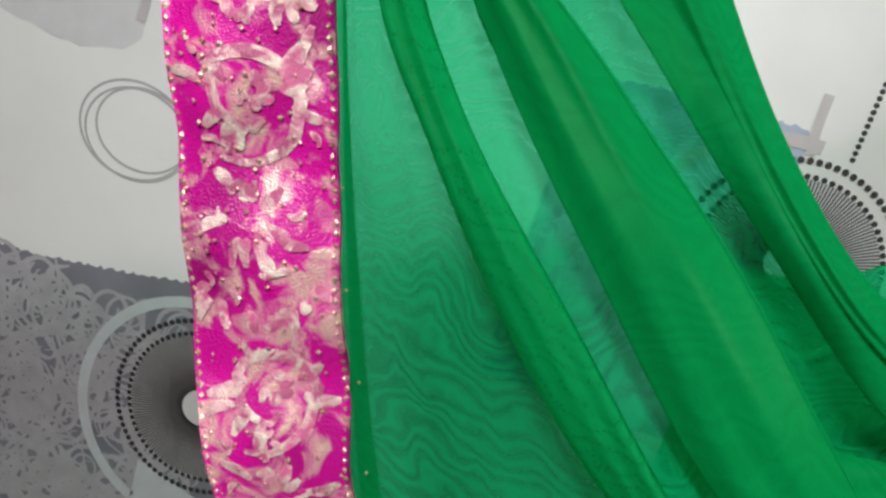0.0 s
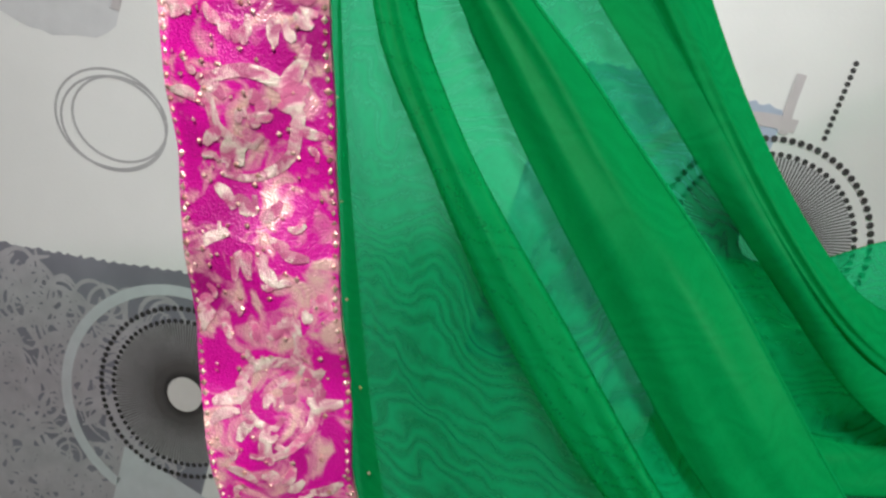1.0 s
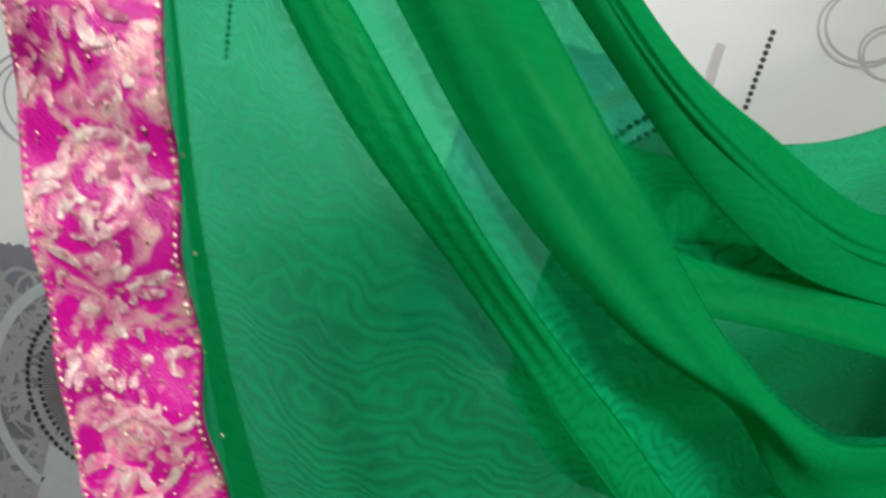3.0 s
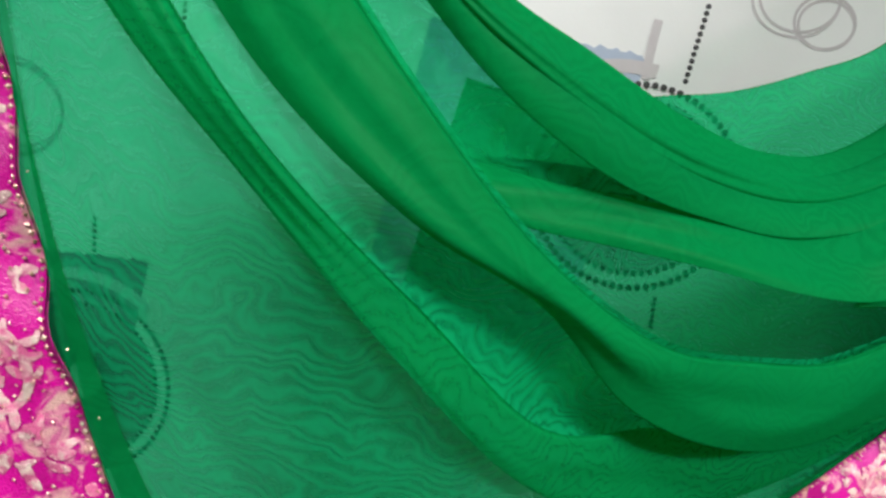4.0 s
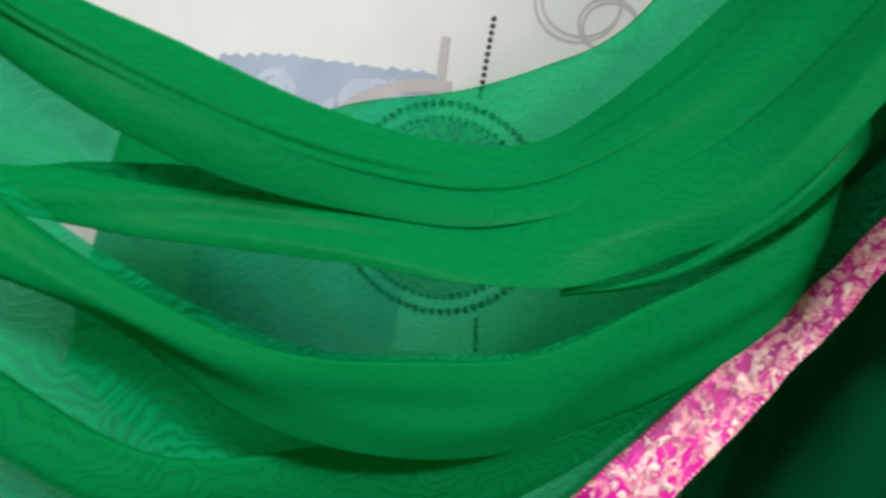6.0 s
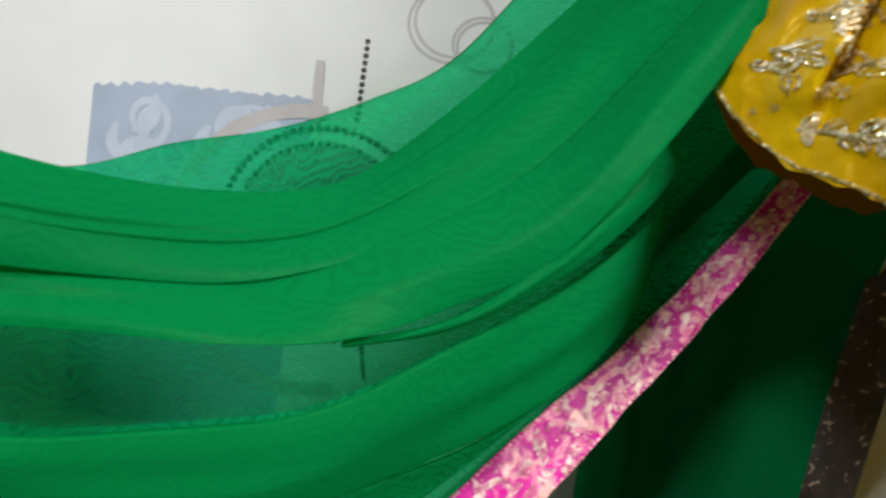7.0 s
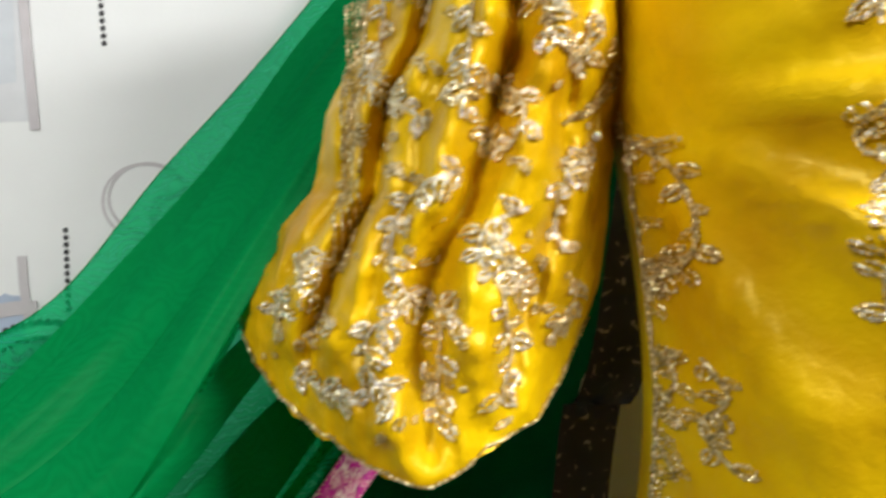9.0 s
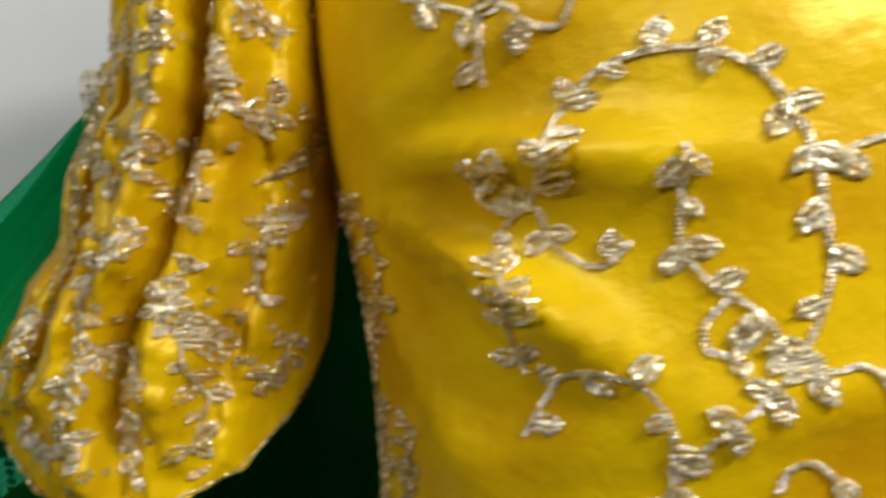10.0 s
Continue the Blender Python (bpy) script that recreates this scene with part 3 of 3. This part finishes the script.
def border_motif(s0, turn):
    """A large paisley, then a spray of leaves, woven in rose gold over one repeat of the border."""
    k = WIDTH / LENGTH
    def place(x, y):
        return s0 + turn * y * k, min(max(0.5 + x, 0.05), 0.95)
    V, F = [], []
    def add(pts, width, lift=0.0):
        pv, pf = ribbon([place(x, y) for x, y in pts], width)
        F.extend([tuple(i + len(V) for i in g) for g in pf])
        V.extend([q + np.array((0, -lift, 0)) for q in pv])
    body = [(0.20, 0.64), (0.02, 0.68), (-0.17, 0.59), (-0.29, 0.39), (-0.25, 0.14), (-0.07, 0.0), (0.14, 0.03), (0.23, 0.2), (0.15, 0.38), (0.0, 0.47), (-0.06, 0.40)]
    add(body, 0.0046, 0.0002)
    for j in range(5):
        a = 0.6 + j * 0.9
        add([(-0.02 + 0.03 * math.cos(a), 0.22 + 0.03 * math.sin(a)), (-0.02 + 0.08 * math.cos(a), 0.22 + 0.08 * math.sin(a)), (-0.02 + 0.13 * math.cos(a + .3), 0.22 + 0.12 * math.sin(a + .3))], 0.0040, 0.0002)
    for cx, cy, r, lean, petals in ((0.02, 0.30, 0.44, 0.4, 6), (-0.05, 0.20, 0.42, 3.3, 5), (0.0, 1.0, 0.40, 1.5, 7), (0.10, 1.02, 0.36, 4.4, 5), (-0.26, 1.50, 0.26, 2.0, 5), (0.24, 1.46, 0.28, 0.9, 5), (0.02, 1.84, 0.2, 4.6, 4)):
        for j in range(petals):
            a = lean + (j - (petals - 1) / 2) * 0.42 + rnd.uniform(-.35, .35)
            c, d, e = math.cos(a), math.sin(a), r * rnd.uniform(.6, 1.2)
            add([(cx + 0.45 * e * c, cy + 0.45 * e * d), (cx + 0.72 * e * c, cy + 0.72 * e * d), (cx + e * math.cos(a + .12), cy + e * math.sin(a + .12))], 0.0036 + 0.004 * r * rnd.random(), 0.0002 * (j % 3))
    for j in range(12):
        x, y, a = rnd.uniform(-.42, .42), rnd.uniform(-.1, 1.9), rnd.uniform(0, 6.28)
        add([(x, y), (x + .05 * math.cos(a), y + .05 * math.sin(a)), (x + .11 * math.cos(a + .5), y + .11 * math.sin(a + .5))], 0.0028, 0.0006)
    part("paisley", V, F, ROSE, border, "rose gold woven paisley and leaves")
    # loose metal facets, scattered to add glints to the weave
    V2, F2 = [], []
    for j in range(60):
        s1, q1 = place(rnd.uniform(-.46, .46), rnd.uniform(-.1, 1.9))
        p1, n1 = on_border(s1, q1, 0.0014)
        nugget(V2, F2, p1, n1, np.array((1.0, 0, 0.3)), rnd.uniform(.0006, .0011), rnd)
    part("weave_glints", V2, F2, PINK_GOLD, border, "tiny rose gold facets added as glints", smooth=False)["kind"] = "stuff"


s = 0.004
while s < 0.975:
    border_motif(s, 1)
    s += 1.95 * WIDTH / LENGTH
for q in (0.03, 0.97):
    V, F = [], []
    for k in range(30):
        pv, pf = stitched([(k / 30, q), ((k + .5) / 30, q), ((k + 1) / 30, q)], lambda a, b: on_border(a, b, 0.0004), 0.0011, 0.0034, rnd)
        F += [tuple(i + len(V) for i in g) for g in pf]
        V += pv
    part("edge_stitching", V, F, PINK_GOLD, border, "rose gold edge stitches", smooth=False)
# sparse spangles along the hem
V, F = [], []
H0, H1 = np.array(between(EDGE, LEFT_FOLD, .02, 90)), np.array(between(EDGE, LEFT_FOLD, .12, 90))
for k in range(4, 60, 2):
    p = H0[k] + (H1[k] - H0[k]) * rnd.random()
    nugget(V, F, p + np.array((0, -0.007, 0)), (0, -1, 0), np.array((1.0, 0, 0)), 0.0007, rnd)
part("spangles", V, F, SILVER, scarf, "tiny silver spangles", smooth=False)["kind"] = "stuff"

# the far end of the scarf, hanging close to the wall, its shade put into a darker green
tail = thing("scarf_end", "green scarf end hanging close to the wall, coloured dark as shade", "scarf")
tw = wrinkle(31.0, 0.012, 3, 9)
# a second panel deepens that shade
for shift in (0.0, 0.02):
    add_sheet("panel", loft([[(.20, -.07 + shift, 1.42), (.245, -.07 + shift, 1.15), (.26, -.07 + shift, .02)], [(.33, -.07 + shift, 1.60), (.33, -.07 + shift, 1.15), (.30, -.07 + shift, .02)], [(.515, -.075 + shift, 1.60), (.478, -.085 + shift, 1.34), (.438, -.085 + shift, 1.15), (.375, -.06 + shift, .02)]], 60, 20, tw), GREEN_SHADE, tail, "green cloth coloured dark as shade")
L0 = [(.50, -.09, 1.60), (.466, -.10, 1.34), (.451, -.10, 1.27), (.427, -.10, 1.15), (.36, -.08, .02)]
L1 = [(.545, -.085, 1.60), (.512, -.095, 1.34), (.497, -.095, 1.27), (.472, -.095, 1.15), (.40, -.075, .02)]
add_sheet("sequin_border", loft([L0, L1], 90, 8, wrinkle(40.0, 0.006, 22, 2)), BROWN, tail, "dark brown border with scattered sequins")


# ---------------------------------------------------------------- the yellow dress
def table(x, points):
    """Smooth lookup in a short table of (x, value)."""
    xs, ys = zip(*sorted(points))
    return float(np.interp(x, xs, ys))


HALF = [(0, .36), (.6, .30), (1.0, .225), (1.12, .205), (1.20, .186), (1.26, .166), (1.34, .161), (1.42, .170), (1.50, .188), (1.58, .197), (1.66, .180), (1.74, .10)]
DEEP = [(0, .30), (1.0, .17), (1.3, .158), (1.42, .172), (1.5, .180), (1.6, .165), (1.74, .09)]
CX, CY = 0.62, -0.37


def half_at(z):
    return sum(table(z + d, HALF) for d in (-.03, -.015, 0, .015, .03)) / 5


def dress_y(x, z):
    """Front of the bodice, with the creases that run out from the armhole."""
    a, b = half_at(z), table(z, DEEP)
    u = max(-1.0, min(1.0, (x - CX) / a))
    y = CY - b * math.sqrt(1 - u * u)
    dx, dz = x - 0.435, z - 1.475
    r, ang = math.hypot(dx, dz), math.atan2(dz, dx)
    fade = math.exp(-((r - 0.085) / 0.06) ** 2)
    y -= 0.034 * fade * ((1 - abs(math.sin(ang * 6.0 + 0.35))) ** 1.6 - 0.3) * max(0.0, 1 - abs(ang + 0.45) / 1.25)
    y -= 0.004 * noise.noise((x * 14, z * 17, 3.3)) * (1 - u * u)
    y -= 0.004 * math.exp(-((z - 1.37 - 0.25 * (x - .55)) / .012) ** 2)
    return y


dress = thing("dress", "bright yellow silk dress with silver gold embroidery", "dress")
zs = [0.0, .3, .6, .9, 1.0, 1.1] + [1.15 + .0075 * k for k in range(80)]
verts = []
for z in zs:
    a, b = half_at(z), table(z, DEEP)
    for k in range(96):
        t = 2 * math.pi * k / 96
        x = CX + a * math.cos(t)
        y = dress_y(x, z) if math.sin(t) < 0 and 1.15 <= z else CY + b * math.sin(t) * (1 if math.sin(t) < 0 else .9)
        verts.append((x, y, z))
faces = grid_faces(len(zs), 96, wrap=True) + [tuple(range((len(zs) - 1) * 96, len(zs) * 96))]
part("bodice", verts, faces, YELLOW, dress, "plain yellow silk ground")


def on_dress(x, z, up=0.0012):
    e = 0.002
    lim = CX - half_at(z) + 0.0015
    x = max(x, lim)
    p = np.array((x, dress_y(x, z), z))
    du = np.array((2 * e, dress_y(x + e, z) - dress_y(max(x - e, lim), z), 0))
    dv = np.array((0, dress_y(x, z + e) - dress_y(x, z - e), 2 * e))
    n = np.cross(du, dv)
    n /= np.linalg.norm(n)
    if n[1] > 0:
        n = -n
    return p + n * up, n


def leaf(V, F, spot, a, b, turn, size, rnd, scale=(1, 1)):
    """A padded leaf of laid metal thread: rows of stitches across an almond shape."""
    for i in range(7):
        s = -1 + 2 * i / 6
        w = (1 - abs(s) ** 2.6) * 0.62
        for j in (-1, 0, 1) if w > 0.15 else (0,):
            x, y = s * size, j * w * size
            u, v = a + (x * math.cos(turn) - y * math.sin(turn)) * scale[0], b + (x * math.sin(turn) + y * math.cos(turn)) * scale[1]
            p, n = spot(u, v)
            t = spot(u + 0.001 * scale[0] * math.cos(turn), v + 0.001 * scale[1] * math.sin(turn))[0] - p
            nugget(V, F, p + n * (0.0008 * (1 - abs(j))), n, t + 1e-9, size * 0.33, rnd, 1.15)


def vine(name, points, spot, parent, rnd, leaves=0.016, size=0.0052, bead=0.0011, scale=(1, 1), step=0.0019, width=0.0007):
    """A stem of metal cord with padded leaves to both sides."""
    V, F = stitched(points, spot, bead, step, rnd, width)
    V, F = list(V), list(F)
    p = catmull(points, 80)
    P = np.array([spot(a, b)[0] for a, b in p])
    s = np.r_[0, np.cumsum(np.linalg.norm(np.diff(P, axis=0), axis=1))]
    n = int(s[-1] / leaves)
    for k in range(n + 1):
        d = s[-1] * (k + 0.3) / (n + 0.6) if n else s[-1]
        a, b = np.interp(d, s, p[:, 0]), np.interp(d, s, p[:, 1])
        a2, b2 = np.interp(d + 0.002, s, p[:, 0]), np.interp(d + 0.002, s, p[:, 1])
        ang = math.atan2((b2 - b) / scale[1], (a2 - a) / scale[0] + 1e-9)
        sides = (1, -1) if rnd.random() < 0.35 else (1 if k % 2 else -1,)
        for side in sides:
            t = ang + side * rnd.uniform(0.7, 1.2)
            z = size * rnd.uniform(0.75, 1.25)
            leaf(V, F, spot, a + math.cos(t) * z * 1.15 * scale[0], b + math.sin(t) * z * 1.15 * scale[1], t, z, rnd, scale)
    return part(name, V, F, SILVER, parent, "silver gold embroidered vine", smooth=False)


rnd = random.Random(21)
VINES = [
    [(.522, 1.393), (.516, 1.408), (.513, 1.424), (.510, 1.436), (.517, 1.448), (.525, 1.457), (.527, 1.471), (.535, 1.485), (.548, 1.498), (.570, 1.502), (.590, 1.496), (.602, 1.483), (.610, 1.467), (.614, 1.447), (.616, 1.429), (.612, 1.413), (.605, 1.398), (.593, 1.385), (.577, 1.371), (.567, 1.353)],
    [(.525, 1.453), (.516, 1.451), (.508, 1.456), (.505, 1.465), (.510, 1.471), (.515, 1.466)],
    [(.527, 1.452), (.532, 1.440), (.542, 1.432), (.551, 1.433), (.556, 1.439)],
    [(.571, 1.470), (.571, 1.456), (.572, 1.439), (.580, 1.426), (.591, 1.419), (.599, 1.411), (.603, 1.398)],
    [(.585, 1.420), (.579, 1.413), (.579, 1.404), (.587, 1.402)],
    [(.603, 1.394), (.617, 1.397), (.628, 1.398), (.640, 1.386), (.655, 1.38)],
    [(.611, 1.461), (.617, 1.466), (.633, 1.471), (.65, 1.47)],
    [(.481, 1.532), (.496, 1.526), (.508, 1.518), (.507, 1.506), (.509, 1.497)],
    [(.516, 1.522), (.523, 1.515), (.534, 1.513), (.538, 1.521), (.545, 1.54)],
    [(.521, 1.370), (.527, 1.381), (.534, 1.393), (.545, 1.396), (.558, 1.392), (.567, 1.380), (.568, 1.363), (.568, 1.352), (.56, 1.33)],
    [(.602, 1.356), (.605, 1.364), (.613, 1.366), (.620, 1.360)],
]
for v in VINES:
    vine("embroidered_vine", v, on_dress, dress, rnd, leaves=0.0165 if len(v) > 6 else 0.03, size=0.0044, bead=0.0009, step=0.0016)
# gold work along the side seam, its duller tone also carrying that side's shade
for v in ([(.445, 1.461), (.457, 1.449), (.464, 1.430), (.462, 1.409), (.454, 1.398)], [(.452, 1.367), (.463, 1.359), (.458, 1.330), (.464, 1.311)], [(.470, 1.369), (.477, 1.356), (.470, 1.340), (.480, 1.326)], [(.440, 1.475), (.447, 1.44), (.452, 1.41), (.456, 1.37), (.458, 1.34), (.452, 1.29), (.444, 1.25), (.436, 1.21)], [(.462, 1.30), (.452, 1.27), (.458, 1.24), (.450, 1.21)], [(.472, 1.30), (.48, 1.28), (.474, 1.25), (.468, 1.23)]):
    vine("embroidered_vine", v, on_dress, dress, rnd, leaves=0.010, size=0.0034, bead=0.0011).data.materials[0] = GOLD

# ---------------------------------------------------------------- the sleeve
LEFT = [(1.30, .256), (1.377, .255), (1.404, .266), (1.425, .280), (1.44, .294), (1.478, .302), (1.507, .317), (1.54, .325), (1.66, .348)]
RIGHT = [(1.30, .430), (1.372, .428), (1.386, .431), (1.415, .435), (1.47, .440), (1.50, .448), (1.66, .455)]
FOOT = [(0, 1.377), (.07, 1.358), (.16, 1.344), (.23, 1.337), (.33, 1.333), (.41, 1.327), (.52, 1.322), (.58, 1.321), (.64, 1.326), (.70, 1.334), (.83, 1.342), (.93, 1.360), (.97, 1.374), (1.0, 1.395)]
PLEATS = [(.25, .030, .020), (.56, .055, .027), (.79, .03, .009), (.41, .03, .007), (.92, .02, .006), (.12, .025, .005)]


def sleeve_u(x, z):
    a, b = table(z, LEFT), table(z, RIGHT)
    return (x - a) / (b - a)


def sleeve_y(x, z):
    """Front of the sleeve: full, with deep lengthwise pleats."""
    u = min(max(sleeve_u(x, z), 0.0), 1.0)
    y = -.382 - .085 * math.sin(math.pi * u ** 1.3)
    rise = min(1.0, max(0.15, (z - table(u, FOOT)) / .05))
    for at, w, d in PLEATS:
        d = d * rise
        at = at + 0.02 * math.sin(z * 40 + at * 9)
        y += d * math.exp(-((u - at) / w) ** 2) - 0.30 * d * math.exp(-((u - at - 2.3 * w) / (1.5 * w)) ** 2) - 0.30 * d * math.exp(-((u - at + 2.3 * w) / (1.5 * w)) ** 2)
    y += 0.008 * max(0.0, (.10 - u) / .10) ** 2
    y -= 0.007 * noise.noise((x * 42, z * 24, 6.1)) + 0.0065 * noise.noise((x * 80, z * 62, 2.1)) + 0.0026 * noise.noise((x * 190, z * 170, 4.1))
    foot = table(u, FOOT)
    y += 0.004 * max(0.0, 1 - (z - foot) / .02)
    return y


def on_sleeve(x, z, up=0.0012):
    e = 0.0015
    p = np.array((x, sleeve_y(x, z), z))
    n = np.cross(np.array((2 * e, sleeve_y(x + e, z) - sleeve_y(x - e, z), 0)), np.array((0, sleeve_y(x, z + e) - sleeve_y(x, z - e), 2 * e)))
    n /= np.linalg.norm(n)
    if n[1] > 0:
        n = -n
    return p + n * up, n


NU, NV, TOP = 150, 110, 1.66
front, inner = [], []
for j in range(NV):
    for i in range(NU):
        u = i / (NU - 1)
        z = TOP + (table(u, FOOT) + 0.0025 * noise.noise((u * 22, 1.0, 9.0)) - TOP) * j / (NV - 1)
        a, b = table(z, LEFT), table(z, RIGHT)
        x = a + (b - a) * u
        y = sleeve_y(x, z)
        front.append((x, y, z))
        bulge = math.sin(math.pi * min(max(u, 0), 1)) ** 0.6
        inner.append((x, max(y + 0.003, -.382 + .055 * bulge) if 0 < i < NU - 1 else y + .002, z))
n0 = len(front)
g = grid_faces(NV, NU)
sleeve = part("sleeve", front, g, YELLOW, dress, "full pleated yellow silk sleeve with metal thread work")
part("sleeve_back", inner, [tuple(reversed(f)) for f in g], YELLOW_SHADED, dress, "shaded yellow back of the sleeve")

rnd = random.Random(33)
WORK = [
    [(.278, 1.392), (.284, 1.393), (.288, 1.386), (.283, 1.381), (.278, 1.386)],
    [(.300, 1.414), (.305, 1.407), (.303, 1.398), (.299, 1.398), (.298, 1.407)],
    [(.297, 1.376), (.304, 1.381), (.312, 1.388)],
    [(.292, 1.356), (.306, 1.356), (.328, 1.354)],
    [(.368, 1.449), (.354, 1.442), (.343, 1.428), (.342, 1.409), (.350, 1.395), (.367, 1.392)],
    [(.344, 1.393), (.332, 1.383), (.333, 1.369), (.342, 1.357)],
    [(.362, 1.388), (.360, 1.369), (.359, 1.348)],
    [(.394, 1.434), (.380, 1.428), (.376, 1.416), (.383, 1.405), (.386, 1.388), (.388, 1.374), (.383, 1.357)],
    [(.381, 1.486), (.391, 1.480), (.394, 1.470), (.387, 1.457), (.378, 1.466)],
    [(.375, 1.548), (.375, 1.518), (.373, 1.496), (.369, 1.470)],
    [(.395, 1.545), (.401, 1.516), (.404, 1.500), (.415, 1.494), (.426, 1.504)],
    [(.427, 1.454), (.414, 1.449), (.407, 1.433), (.411, 1.415)],
    [(.420, 1.399), (.414, 1.388), (.404, 1.376)],
    [(.333, 1.545), (.331, 1.519), (.329, 1.498), (.330, 1.485), (.343, 1.477), (.353, 1.469)],
    [(.390, 1.414), (.384, 1.413), (.388, 1.407), (.394, 1.399)],
    [(.350, 1.60), (.352, 1.57), (.345, 1.54), (.355, 1.52)],
    [(.41, 1.60), (.42, 1.57), (.412, 1.54), (.424, 1.53)],
]
for v in WORK:
    vine("embroidered_vine", v, on_sleeve, sleeve, rnd, leaves=0.0095, size=0.0038, bead=0.0009, step=0.0017, width=0.0006)
# small sprigs between the vines
V, F = [], []
for k in range(70):
    u, w = rnd.uniform(.06, .95), rnd.uniform(0.2, .97)
    z = TOP + (table(u, FOOT) - TOP) * w
    x = table(z, LEFT) + (table(z, RIGHT) - table(z, LEFT)) * u
    for j in range(rnd.choice((1, 2, 2, 3))):
        leaf(V, F, on_sleeve, x + rnd.uniform(-.004, .004), z + rnd.uniform(-.004, .004), rnd.uniform(0, 3.1), rnd.uniform(.0013, .0026), rnd)
part("sprig_work", V, F, GOLD, sleeve, "small dull gold sprigs", smooth=False)["kind"] = "stuff"
# dense seams of gold work
for v in ([(.319, 1.53), (.318, 1.485), (.319, 1.459), (.318, 1.433), (.315, 1.405)], [(.440, 1.498), (.436, 1.490), (.427, 1.479), (.416, 1.470)]):
    V, F = [], []
    for off in (-.006, -.0035, -.001, .0015, .004):
        pv, pf = stitched([(a + off, b + off * .4) for a, b in v], on_sleeve, 0.0012, 0.0022, rnd)
        F += [tuple(i + len(V) for i in q) for q in pf]
        V += pv
    part("gold_seam", V, F, GOLD, sleeve, "dense dull gold seam", smooth=False)
hem_line = []
for k in range(41):
    u = k / 40
    z = table(u, FOOT) + 0.002
    hem_line.append((table(z, LEFT) + (table(z, RIGHT) - table(z, LEFT)) * u, z))
V, F = [], []
for k in range(0, 38, 2):
    pv, pf = stitched(hem_line[k : k + 4], on_sleeve, 0.0011, 0.0021, rnd)
    F += [tuple(i + len(V) for i in q) for q in pf]
    V += pv
part("cuff_edging", V, F, GOLD, sleeve, "pale gold bead edging", smooth=False)
# round mirror sequins
for n in range(16):
    u, w = rnd.uniform(.1, .95), rnd.uniform(0.25, .95)
    z = TOP + (table(u, FOOT) - TOP) * w
    x = table(z, LEFT) + (table(z, RIGHT) - table(z, LEFT)) * u
    p, nrm = on_sleeve(x, z, 0.0016)
    t = np.cross(nrm, (0, 0, 1.0))
    b = np.cross(nrm, t)
    r = rnd.uniform(.0016, .0026)
    ring = [p + r * (math.cos(a) * t + math.sin(a) * b) for a in [2 * math.pi * k / 12 for k in range(12)]]
    part("sequin", ring + [p + nrm * 0.0007], [(k, (k + 1) % 12, 12) for k in range(12)], SILVER, sleeve)

# ---------------------------------------------------------------- the lamps over the room
for spot_at, aim, power, length in LAMPS:
    lamp = thing("tube_lamp", "lit white tube lamp hung from the ceiling", "lamp", group="lamps over the room")
    tip = Matrix.Translation(spot_at + Vector((0.0, -0.08, 0.06)))
    w = length / 2 + 0.03
    v, f = box(-w, -.03, -.02, w, .03, .02)
    part("housing", [tip @ Vector(q) for q in v], f, WHITE_METAL, lamp, "white enamelled housing", smooth=False)
    ring = [tip @ Vector((x, .035 + .013 * math.cos(a), -.03 + .013 * math.sin(a))) for x in (.03 - w, w - .03) for a in [2 * math.pi * k / 16 for k in range(16)]]
    part("tube", ring, [(k, (k + 1) % 16, 16 + (k + 1) % 16, 16 + k) for k in range(16)] + [tuple(range(16)), tuple(range(31, 15, -1))], TUBE, lamp, "glowing tube")
    v, f = box(-.012, -.012, .02, .012, .012, H - spot_at.z - .06)
    part("stem", [tip @ Vector(q) for q in v], f, WHITE_METAL, lamp, "white stem", smooth=False)
